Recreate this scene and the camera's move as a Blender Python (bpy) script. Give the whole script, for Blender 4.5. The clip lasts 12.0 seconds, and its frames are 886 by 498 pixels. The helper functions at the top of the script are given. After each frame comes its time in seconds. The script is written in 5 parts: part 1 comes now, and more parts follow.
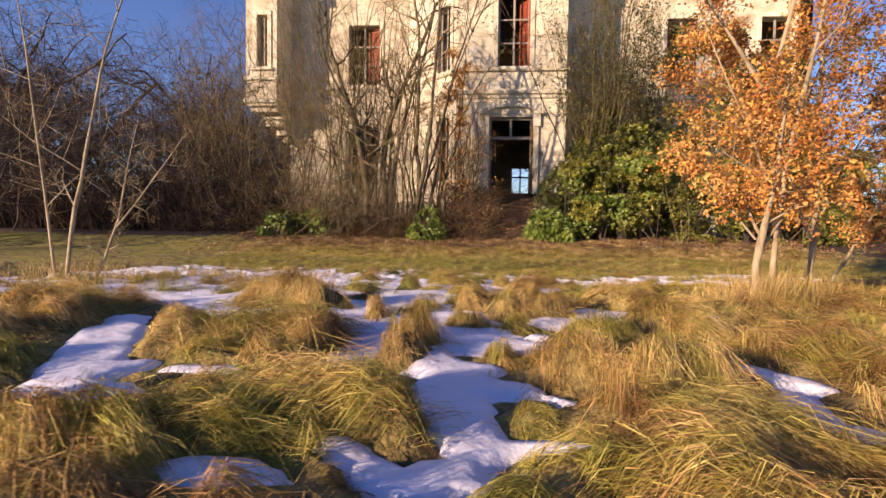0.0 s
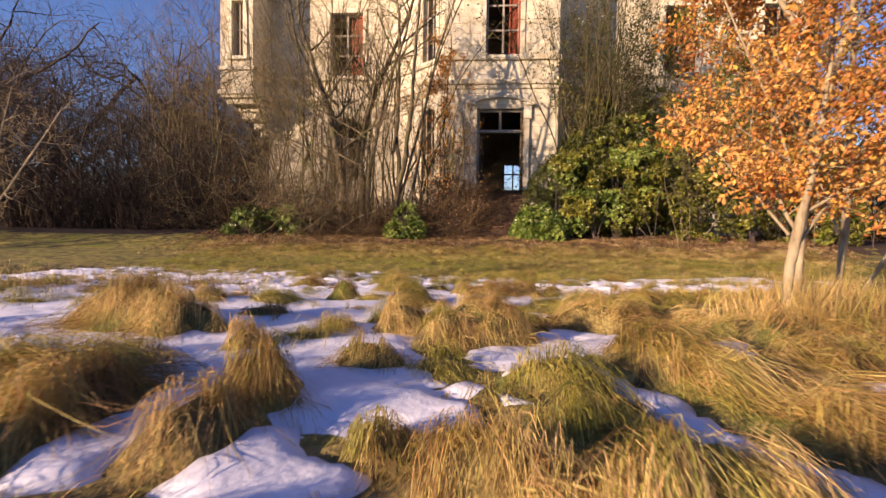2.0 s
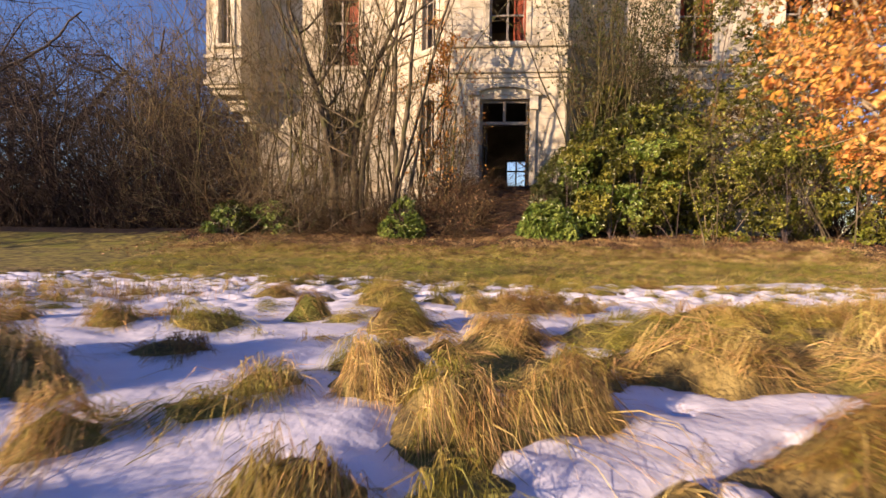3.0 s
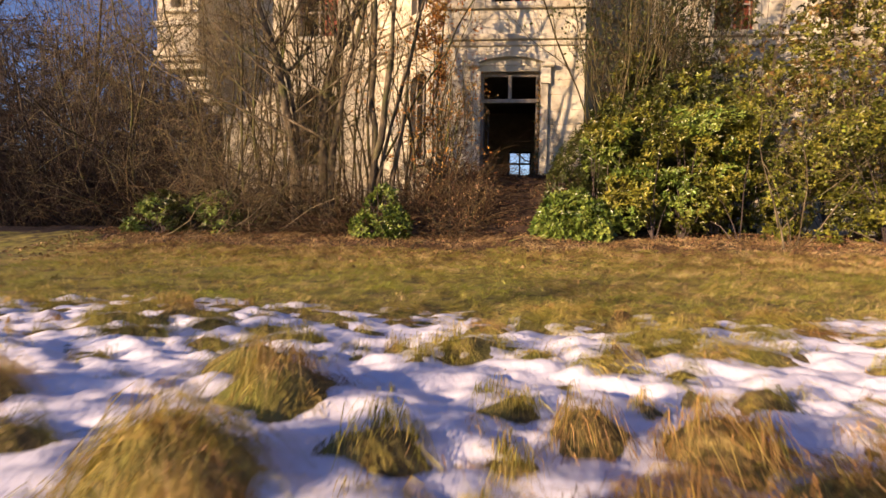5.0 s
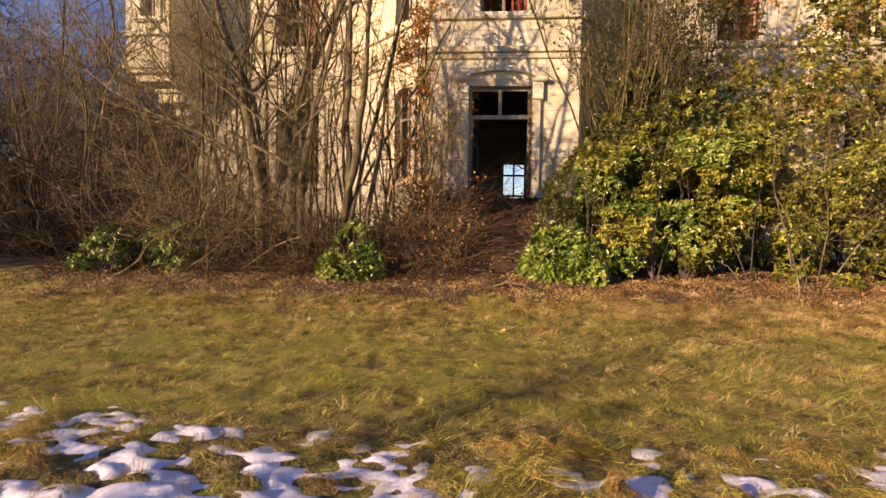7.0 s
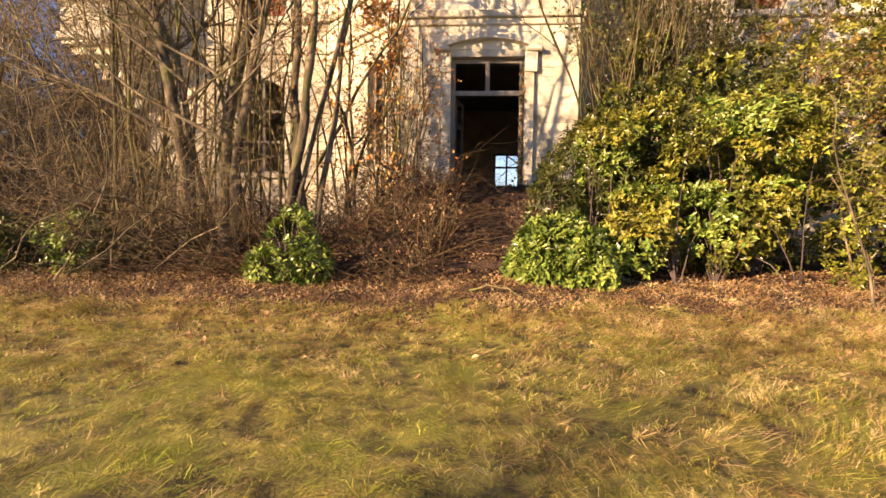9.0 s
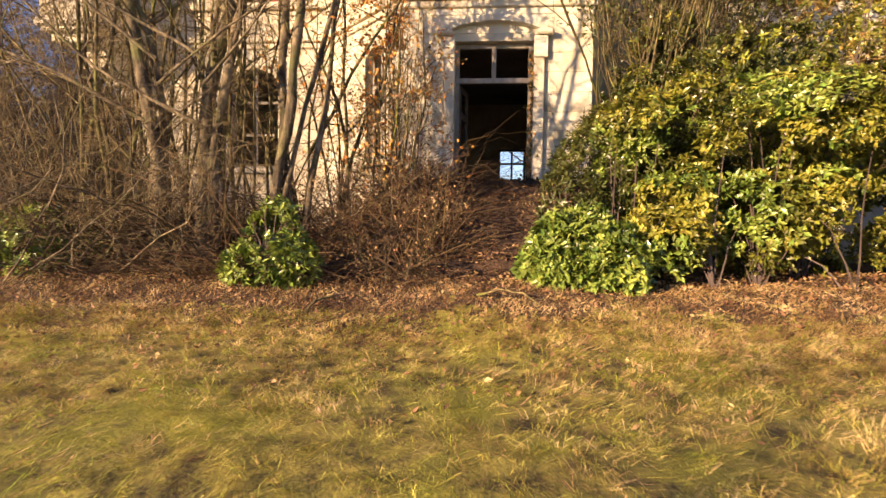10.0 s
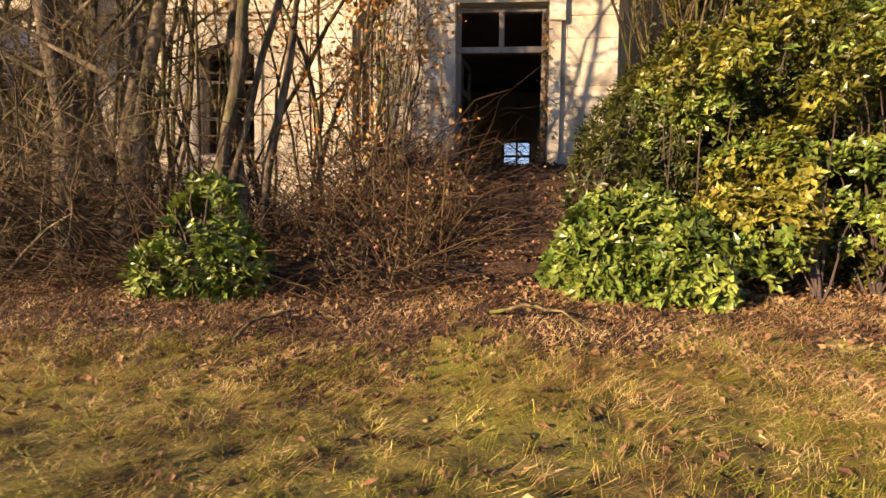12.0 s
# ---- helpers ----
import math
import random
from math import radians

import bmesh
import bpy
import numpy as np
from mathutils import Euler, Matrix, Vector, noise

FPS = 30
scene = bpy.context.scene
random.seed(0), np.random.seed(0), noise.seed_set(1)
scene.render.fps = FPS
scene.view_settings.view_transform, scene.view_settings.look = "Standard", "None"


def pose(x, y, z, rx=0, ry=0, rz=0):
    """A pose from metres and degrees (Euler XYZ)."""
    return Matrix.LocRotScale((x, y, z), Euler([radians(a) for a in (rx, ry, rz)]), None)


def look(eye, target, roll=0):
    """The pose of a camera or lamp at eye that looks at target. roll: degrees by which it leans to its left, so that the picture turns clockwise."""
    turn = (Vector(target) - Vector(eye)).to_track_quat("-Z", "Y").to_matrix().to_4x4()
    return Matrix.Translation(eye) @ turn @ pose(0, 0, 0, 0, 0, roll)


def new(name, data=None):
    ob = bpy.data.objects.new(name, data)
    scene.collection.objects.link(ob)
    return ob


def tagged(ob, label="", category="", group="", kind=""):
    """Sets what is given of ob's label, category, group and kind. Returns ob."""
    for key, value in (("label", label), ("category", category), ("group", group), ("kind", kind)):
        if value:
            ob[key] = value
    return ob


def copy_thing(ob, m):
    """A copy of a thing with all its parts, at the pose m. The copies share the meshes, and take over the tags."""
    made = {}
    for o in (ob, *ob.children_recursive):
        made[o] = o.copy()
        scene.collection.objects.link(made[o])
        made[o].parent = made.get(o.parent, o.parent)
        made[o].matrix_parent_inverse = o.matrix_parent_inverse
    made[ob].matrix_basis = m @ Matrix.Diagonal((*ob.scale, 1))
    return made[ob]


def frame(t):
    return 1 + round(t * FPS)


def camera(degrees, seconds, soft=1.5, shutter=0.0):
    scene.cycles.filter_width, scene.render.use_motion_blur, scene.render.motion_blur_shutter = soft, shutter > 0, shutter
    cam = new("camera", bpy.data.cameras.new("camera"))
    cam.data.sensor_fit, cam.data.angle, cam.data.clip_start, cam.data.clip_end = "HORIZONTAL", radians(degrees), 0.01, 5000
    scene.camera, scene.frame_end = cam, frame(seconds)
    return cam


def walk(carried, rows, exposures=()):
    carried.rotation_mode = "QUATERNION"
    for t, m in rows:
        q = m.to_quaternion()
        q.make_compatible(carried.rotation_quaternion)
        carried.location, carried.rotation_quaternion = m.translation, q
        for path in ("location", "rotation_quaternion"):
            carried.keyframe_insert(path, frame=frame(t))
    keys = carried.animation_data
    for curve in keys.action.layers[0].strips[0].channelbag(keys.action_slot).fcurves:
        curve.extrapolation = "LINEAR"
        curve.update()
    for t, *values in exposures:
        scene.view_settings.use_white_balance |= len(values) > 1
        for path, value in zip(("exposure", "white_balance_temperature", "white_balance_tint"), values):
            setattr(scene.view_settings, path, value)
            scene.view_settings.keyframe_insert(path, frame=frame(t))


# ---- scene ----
cam = camera(82.0, 12.0, soft=1.5, shutter=0.35)
PITCH, ROLL = -2.33, 0.85
ROWS = [
    (0.0, -0.000, 0.000, 0.650, 5.23),
    (0.5, 0.113, 0.138, 0.643, 5.10),
    (1.0, 0.222, 0.292, 0.626, 4.97),
    (1.5, 0.325, 0.608, 0.620, 4.90),
    (2.0, 0.328, 1.062, 0.605, 5.00),
    (2.5, 0.280, 1.558, 0.601, 5.05),
    (3.0, 0.216, 2.140, 0.570, 4.98),
    (3.2, 0.198, 2.356, 0.546, 4.95),
    (4.8, 0.079, 4.485, 0.450, 4.70),
    (5.0, 0.097, 4.731, 0.523, 4.72),
    (5.5, 0.157, 5.231, 0.706, 4.62),
    (6.0, 0.237, 5.485, 0.931, 4.66),
    (6.5, 0.276, 5.500, 1.098, 4.60),
    (7.0, 0.327, 5.612, 1.129, 4.55),
    (7.2, 0.343, 5.731, 1.119, 4.47),
    (8.8, 0.549, 7.184, 1.005, 4.03),
    (9.0, 0.575, 7.295, 0.994, 4.18),
    (9.5, 0.559, 7.626, 0.964, 4.39),
    (10.0, 0.508, 8.032, 0.946, 4.44),
    (10.5, 0.443, 8.510, 0.941, 4.36),
    (11.0, 0.389, 8.878, 0.913, 4.29),
    (11.5, 0.334, 9.227, 0.881, 4.09),
    (12.0, 0.405, 9.507, 0.862, 4.39),
]


def eye_pose(x, y, z, yaw):
    a, b = radians(yaw), radians(PITCH)
    ahead = Vector((-math.sin(a) * math.cos(b), math.cos(a) * math.cos(b), math.sin(b)))
    return look((x, y, z), Vector((x, y, z)) + ahead, ROLL)


walk(cam, [(t, eye_pose(x, y, z, yaw)) for t, x, y, z, yaw in ROWS], [(0.0, 0.96, 6950, 27), (2.5, 0.97, 7100, 27), (3.2, 0.96, 7150, 27), (5.0, 0.95, 7600, 26), (6.2, 1.03, 7900, 27), (7.2, 1.13, 8100, 27), (8.8, 1.64, 8100, 25), (11.2, 1.62, 8000, 25), (12.0, 1.25, 7700, 25)])

# ---- world and sun ----
SUN_AZ, SUN_EL = 47.0, 13.0  # degrees to the left of the facade's normal, and above the horizon
world = bpy.data.worlds.new("sky")
scene.world = world
world.use_nodes = True
wn, wl = world.node_tree.nodes, world.node_tree.links
sky = wn.new("ShaderNodeTexSky")
sky.sky_type, sky.sun_disc = "NISHITA", False
sky.sun_elevation, sky.sun_rotation = radians(SUN_EL), radians(180 + SUN_AZ)
sky.air_density, sky.dust_density, sky.ozone_density = 1.0, 0.0, 4.0
clear = wn.new("ShaderNodeHueSaturation")  # crisp winter air
clear.inputs["Hue"].default_value, clear.inputs["Saturation"].default_value, clear.inputs["Value"].default_value = 0.515, 1.08, 1.55
wl.new(sky.outputs["Color"], clear.inputs["Color"])
wl.new(clear.outputs["Color"], wn["Background"].inputs["Color"])
wn["Background"].inputs["Strength"].default_value = 0.062
sun = new("sun", bpy.data.lights.new("sun", "SUN"))
sun.data.energy, sun.data.angle, sun.data.color = 5.0, radians(0.7), (1.0, 0.80, 0.54)
to_sun = Vector((-math.sin(radians(SUN_AZ)) * math.cos(radians(SUN_EL)), -math.cos(radians(SUN_AZ)) * math.cos(radians(SUN_EL)), math.sin(radians(SUN_EL))))
sun.matrix_world = look(to_sun * 60, (0, 0, 0))

# ---- materials ----


def material(name, colours, scale=4.0, rough=0.8, bump=0.3, bump_scale=None, detail=6.0, vary=0.0, island=0.0, through_light=0.0, stretch=(1, 1, 1), spots=None, gloss=0.5, bump_depth=0.02, span=0.4):
    """Colours blend by noise at real size; vary and island shift brightness by object and by loose piece."""
    m = bpy.data.materials.new(name)
    m.use_nodes = True
    n, l = m.node_tree.nodes, m.node_tree.links
    shader = n["Principled BSDF"]
    at = n.new("ShaderNodeNewGeometry")
    mapping = n.new("ShaderNodeMapping")
    mapping.inputs["Scale"].default_value = stretch
    l.new(at.outputs["Position"], mapping.inputs["Vector"])
    tex = n.new("ShaderNodeTexNoise")
    tex.inputs["Scale"].default_value, tex.inputs["Detail"].default_value, tex.inputs["Roughness"].default_value = scale, detail, 0.65
    l.new(mapping.outputs["Vector"], tex.inputs["Vector"])
    ramp = n.new("ShaderNodeValToRGB")
    el = ramp.color_ramp.elements
    while len(el) < len(colours):
        el.new(0.5)
    for i, c in enumerate(colours):
        el[i].position, el[i].color = 0.5 - span / 2 + span * i / max(1, len(colours) - 1), (*c, 1)
    l.new(tex.outputs["Fac"], ramp.inputs["Fac"])
    colour = ramp.outputs["Color"]
    if spots:  # a second colour in larger patches: (colour, scale, threshold)
        patch = n.new("ShaderNodeTexNoise")
        patch.inputs["Scale"].default_value, patch.inputs["Detail"].default_value = spots[1], 8.0
        l.new(at.outputs["Position"], patch.inputs["Vector"])
        cut = n.new("ShaderNodeMapRange")
        cut.inputs["From Min"].default_value, cut.inputs["From Max"].default_value = spots[2], spots[2] + 0.15
        l.new(patch.outputs["Fac"], cut.inputs["Value"])
        mix = n.new("ShaderNodeMix")
        mix.data_type = "RGBA"
        l.new(cut.outputs["Result"], mix.inputs["Factor"])
        l.new(colour, mix.inputs["A"])
        mix.inputs["B"].default_value = (*spots[0], 1)
        colour = mix.outputs["Result"]
    if vary or island:
        hsv = n.new("ShaderNodeHueSaturation")
        value = n.new("ShaderNodeMapRange")
        amount = vary or island
        value.inputs["To Min"].default_value, value.inputs["To Max"].default_value = 1 - amount, 1 + amount
        if vary:
            l.new(n.new("ShaderNodeObjectInfo").outputs["Random"], value.inputs["Value"])
        else:
            l.new(at.outputs["Random Per Island"], value.inputs["Value"])
            hue = n.new("ShaderNodeMapRange")
            hue.inputs["To Min"].default_value, hue.inputs["To Max"].default_value = 0.5 - 0.05 * island, 0.5 + 0.05 * island
            noise2 = n.new("ShaderNodeMath")
            noise2.operation = "FRACT"
            times = n.new("ShaderNodeMath")
            times.operation = "MULTIPLY"
            times.inputs[1].default_value = 7.31
            l.new(at.outputs["Random Per Island"], times.inputs[0])
            l.new(times.outputs[0], noise2.inputs[0])
            l.new(noise2.outputs[0], hue.inputs["Value"])
            l.new(hue.outputs["Result"], hsv.inputs["Hue"])
        l.new(value.outputs["Result"], hsv.inputs["Value"])
        l.new(colour, hsv.inputs["Color"])
        colour = hsv.outputs["Color"]
    l.new(colour, shader.inputs["Base Color"])
    shader.inputs["Roughness"].default_value = rough
    shader.inputs["Specular IOR Level"].default_value = gloss
    if bump:
        fine = n.new("ShaderNodeTexNoise")
        fine.inputs["Scale"].default_value, fine.inputs["Detail"].default_value = bump_scale or scale * 6, 5.0
        l.new(mapping.outputs["Vector"], fine.inputs["Vector"])
        b = n.new("ShaderNodeBump")
        b.inputs["Strength"].default_value, b.inputs["Distance"].default_value = bump, bump_depth
        l.new(fine.outputs["Fac"], b.inputs["Height"])
        l.new(b.outputs["Normal"], shader.inputs["Normal"])
    if through_light:
        thin = n.new("ShaderNodeBsdfTranslucent")
        l.new(colour, thin.inputs["Color"])
        both = n.new("ShaderNodeMixShader")
        both.inputs["Fac"].default_value = through_light
        l.new(shader.outputs["BSDF"], both.inputs[1])
        l.new(thin.outputs["BSDF"], both.inputs[2])
        l.new(both.outputs["Shader"], n["Material Output"].inputs["Surface"])
    return m


STONE = material("limestone", [(0.40, 0.335, 0.225), (0.59, 0.53, 0.40), (0.67, 0.615, 0.48)], 1.6, 0.85, 0.35, 14, spots=((0.28, 0.24, 0.16), 0.9, 0.56))
BLOCK = material("ashlar", [(0.43, 0.37, 0.255), (0.64, 0.585, 0.45), (0.73, 0.68, 0.55)], 2.2, 0.85, 0.4, 20, vary=0.10, spots=((0.28, 0.245, 0.17), 1.3, 0.58))
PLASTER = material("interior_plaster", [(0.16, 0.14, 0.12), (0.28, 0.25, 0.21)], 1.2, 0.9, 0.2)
SLATE = material("slate", [(0.05, 0.055, 0.065), (0.10, 0.105, 0.12)], 3, 0.5, 0.3)
RED = material("red_paint", [(0.16, 0.028, 0.012), (0.30, 0.055, 0.02)], 9, 0.7, 0.3, stretch=(1, 1, 0.2))
OLDWOOD = material("grey_wood", [(0.20, 0.17, 0.14), (0.38, 0.34, 0.29)], 9, 0.8, 0.4, stretch=(1, 1, 0.15))
DARKWOOD = material("dark_wood", [(0.05, 0.04, 0.035), (0.10, 0.08, 0.06)], 9, 0.7, 0.3)
SNOW = material("snow", [(0.64, 0.65, 0.75), (0.79, 0.80, 0.90)], 3, 0.55, 0.35, 20, gloss=0.3)
SOIL = material("turf", [(0.05, 0.038, 0.012), (0.17, 0.14, 0.03), (0.29, 0.24, 0.05)], 6, 0.95, 0.4, 60, spots=((0.20, 0.195, 0.024), 1.3, 0.50), span=0.24)
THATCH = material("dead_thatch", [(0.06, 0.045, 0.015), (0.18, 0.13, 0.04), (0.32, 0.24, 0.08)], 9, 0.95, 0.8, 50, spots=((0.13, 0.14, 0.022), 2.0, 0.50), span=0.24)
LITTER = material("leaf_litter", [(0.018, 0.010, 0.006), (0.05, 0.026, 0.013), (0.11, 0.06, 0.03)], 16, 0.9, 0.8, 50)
STRAW = material("straw_grass", [(0.20, 0.11, 0.032), (0.39, 0.26, 0.08), (0.66, 0.48, 0.19)], 1.8, 0.6, 0, island=0.55, through_light=0.25, span=0.22, spots=((0.30, 0.27, 0.055), 2.2, 0.55))
GREENGRASS = material("green_grass", [(0.12, 0.12, 0.020), (0.31, 0.275, 0.046), (0.54, 0.42, 0.12)], 4, 0.6, 0, island=0.45, through_light=0.25, span=0.24)
BARK = material("bark", [(0.025, 0.019, 0.012), (0.10, 0.076, 0.045), (0.26, 0.205, 0.13)], 9, 0.9, 0.9, 30, stretch=(1, 1, 0.3), spots=((0.10, 0.10, 0.035), 2.6, 0.54), span=0.3)
OLIVEBARK = material("olive_bark", [(0.020, 0.014, 0.007), (0.075, 0.056, 0.022), (0.20, 0.155, 0.07)], 14, 0.85, 0.6, 40, vary=0.4, spots=((0.10, 0.11, 0.022), 2.4, 0.52), span=0.3)
PALEBARK = material("pale_bark", [(0.14, 0.10, 0.06), (0.30, 0.24, 0.15), (0.42, 0.34, 0.23)], 12, 0.9, 0.6, 30, stretch=(1, 1, 0.4))
TWIG = material("twig", [(0.055, 0.037, 0.015), (0.23, 0.165, 0.07)], 5, 0.9, 0, island=0.5)
DARKBARK = material("dark_bark", [(0.03, 0.024, 0.02), (0.09, 0.07, 0.055)], 9, 0.9, 0.6, 30, stretch=(1, 1, 0.3))
DARKTWIG = material("dark_twig", [(0.048, 0.035, 0.031), (0.115, 0.083, 0.072)], 5, 0.9, 0, island=0.3)
# brown twigs darkened in colour to stand for the deep shade among them
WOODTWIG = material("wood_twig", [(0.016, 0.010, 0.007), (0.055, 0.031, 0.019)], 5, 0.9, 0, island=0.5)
LAWN = material("lawn_grass", [(0.11, 0.095, 0.016), (0.32, 0.30, 0.038), (0.56, 0.48, 0.14)], 6, 0.6, 0, island=0.75, through_light=0.25, spots=((0.27, 0.31, 0.028), 1.0, 0.47), span=0.22)
BROWNGRASS = material("brown_grass", [(0.20, 0.11, 0.04), (0.46, 0.30, 0.12), (0.72, 0.54, 0.27)], 3, 0.7, 0, island=0.45, through_light=0.2, span=0.24)
RUSSETTWIG = material("russet_twig", [(0.042, 0.024, 0.011), (0.15, 0.088, 0.037)], 5, 0.9, 0, island=0.5)
LAUREL = material("laurel_leaf", [(0.05, 0.085, 0.016), (0.13, 0.19, 0.032), (0.27, 0.34, 0.075)], 2.5, 0.33, 0, island=0.5, through_light=0.18, span=0.24)
RHODO = material("olive_leaf", [(0.055, 0.062, 0.011), (0.145, 0.15, 0.022), (0.30, 0.285, 0.048)], 1.3, 0.36, 0, island=0.55, through_light=0.2, span=0.24)
IVY = material("ivy_leaf", [(0.022, 0.035, 0.008), (0.09, 0.10, 0.02)], 1.5, 0.4, 0, island=0.5, through_light=0.15)
ORANGE = material("russet_leaf", [(0.36, 0.135, 0.03), (0.62, 0.295, 0.065), (0.74, 0.43, 0.14)], 2.6, 0.6, 0, island=0.4, through_light=0.35, span=0.24)
RUSTY = material("rusty_leaf", [(0.10, 0.06, 0.018), (0.20, 0.13, 0.034), (0.32, 0.22, 0.065)], 1.6, 0.5, 0, island=0.5, through_light=0.25, span=0.26)
YELLOW = material("yellow_leaf", [(0.09, 0.10, 0.013), (0.20, 0.22, 0.03), (0.36, 0.36, 0.065)], 1.6, 0.4, 0, island=0.5, through_light=0.3, span=0.26)

# ---- mesh helpers ----
rng = np.random.default_rng(7)


def mesh_of(name, verts, faces, mat, smooth=False):
    """One mesh from arrays of vertices and of faces that all have the same number of corners."""
    verts, faces = np.asarray(verts, dtype=np.float32), np.asarray(faces, dtype=np.int32)
    me = bpy.data.meshes.new(name)
    me.vertices.add(len(verts))
    me.vertices.foreach_set("co", verts.ravel())
    k = faces.shape[1]
    me.loops.add(faces.size)
    me.loops.foreach_set("vertex_index", faces.ravel())
    me.polygons.add(len(faces))
    me.polygons.foreach_set("loop_start", np.arange(len(faces), dtype=np.int32) * k)
    me.polygons.foreach_set("use_smooth", np.full(len(faces), smooth))
    me.update(calc_edges=True)
    me.validate()
    me.materials.append(mat)
    return me


def part(name, me, mat, parent, label=""):
    """One mesh object under a thing or a part; me is a bmesh or a finished mesh."""
    if isinstance(me, bmesh.types.BMesh):
        bm, me = me, bpy.data.meshes.new(name)
        bm.to_mesh(me)
        bm.free()
        me.materials.append(mat)
    ob = new(name, me)
    ob.parent = parent
    if parent is not None:
        ob.matrix_parent_inverse = Matrix.Identity(4)
    return tagged(ob, label)


def thing(name, label, category, at=(0, 0, 0), group="", kind=""):
    ob = new(name)
    ob.location = at
    ob.empty_display_size = 0.1
    return tagged(ob, label, category, group, kind)


def box(bm, x0, x1, y0, y1, z0, z1, bevel=0.0, m=None):
    r = bmesh.ops.create_cube(bm, size=1.0, matrix=Matrix.Translation(((x0 + x1) / 2, (y0 + y1) / 2, (z0 + z1) / 2)) @ Matrix.Diagonal((abs(x1 - x0), abs(y1 - y0), abs(z1 - z0), 1)))
    if bevel:
        edges = list({e for v in r["verts"] for e in v.link_edges})
        out = bmesh.ops.bevel(bm, geom=edges, offset=bevel, segments=1, affect="EDGES")
    if m is not None:
        vs = r["verts"] if not bevel else list({v for f in out["faces"] for v in f.verts})
        bmesh.ops.transform(bm, matrix=m, verts=[v for v in vs if v.is_valid])
    return bm


def tubes(paths, sides=4):
    """Vertices and quads of tapered tubes; a path is (points n x 3, radii n)."""
    vs, fs, base = [], [], 0
    ang = np.arange(sides) * 2 * np.pi / sides
    ca, sa = np.cos(ang), np.sin(ang)
    for pts, rad in paths:
        n = len(pts)
        d = np.gradient(pts, axis=0)
        d /= np.linalg.norm(d, axis=1, keepdims=True) + 1e-9
        ref = np.where(np.abs(d[:, 2:3]) > 0.9, np.array([[1.0, 0, 0]]), np.array([[0, 0, 1.0]]))
        u = np.cross(d, ref)
        u /= np.linalg.norm(u, axis=1, keepdims=True) + 1e-9
        w = np.cross(d, u)
        ring = pts[:, None, :] + rad[:, None, None] * (u[:, None, :] * ca[None, :, None] + w[:, None, :] * sa[None, :, None])
        vs.append(ring.reshape(-1, 3))
        i = np.arange(n - 1)[:, None] * sides
        k = np.arange(sides)[None, :]
        k2 = (k + 1) % sides
        fs.append(base + np.stack([i + k, i + k2, i + sides + k2, i + sides + k], -1).reshape(-1, 4))
        base += n * sides
    return np.concatenate(vs), np.concatenate(fs)


def unit(v):
    return v / (np.linalg.norm(v, axis=-1, keepdims=True) + 1e-9)


def leaves(at, way, up, length, width, fold=0.25):
    """Folded leaves: base, two flanks and tip; two triangles each side of the midrib."""
    n = len(at)
    way = unit(way)
    side = unit(np.cross(way, up))
    nor = np.cross(side, way)
    L, W = np.broadcast_to(length, n)[:, None], np.broadcast_to(width, n)[:, None]
    mid = at + way * L * 0.5 - nor * W * fold
    v = np.stack([at, at + way * L * 0.45 + side * W * 0.5, at + way * L - nor * L * 0.12, at + way * L * 0.45 - side * W * 0.5, mid], 1).reshape(-1, 3)
    b = np.arange(n)[:, None, None] * 5
    f = (b + np.array([[0, 1, 4], [1, 2, 4], [2, 3, 4], [3, 0, 4]])[None]).reshape(-1, 3)
    return v, f


def blades(at, lean, height, width, droop=0.6, joints=3):
    """Grass blades of three quads, which bend over the way they lean (an array of horizontal offsets for the tip)."""
    n = len(at)
    h, w = np.broadcast_to(height, n)[:, None], np.broadcast_to(width, n)[:, None]
    a = rng.uniform(0, 2 * np.pi, n)
    s = np.stack([np.cos(a), np.sin(a), np.zeros(n)], 1) * w * 0.5
    up = np.array([[0, 0, 1.0]])
    out = []
    for k, taper in (((0.0, 1.0), (0.35, 0.95), (0.7, 0.7), (1.0, 0.1)) if joints == 3 else ((0.0, 1.0), (0.5, 0.9), (1.0, 0.1))):
        c = at + lean * h * k ** 1.25 + up * h * (1 + droop) * (k - droop * k * k)
        out += [c - s * taper, c + s * taper]
    v = np.stack(out, 1).reshape(-1, 3)
    b = np.arange(n)[:, None, None] * (2 * joints + 2)
    f = (b + np.array([[0, 1, 3, 2], [2, 3, 5, 4], [4, 5, 7, 6]][:joints])[None]).reshape(-1, 4)
    return v, f


def bumps(x, y, s, seed=0.0):
    """Cheap smooth value noise over arrays, about -1 to 1."""
    x, y = np.asarray(x, float) / s + seed * 17.3, np.asarray(y, float) / s - seed * 9.1
    return (np.sin(x * 1.7 + 1.3 * np.sin(y * 1.1 + seed)) + np.sin(y * 1.9 + 1.5 * np.sin(x * 0.9 + 2 + seed)) + np.sin((x + y) * 1.3 + 1.1 * np.sin((x - y) * 1.6 + seed))) / 3

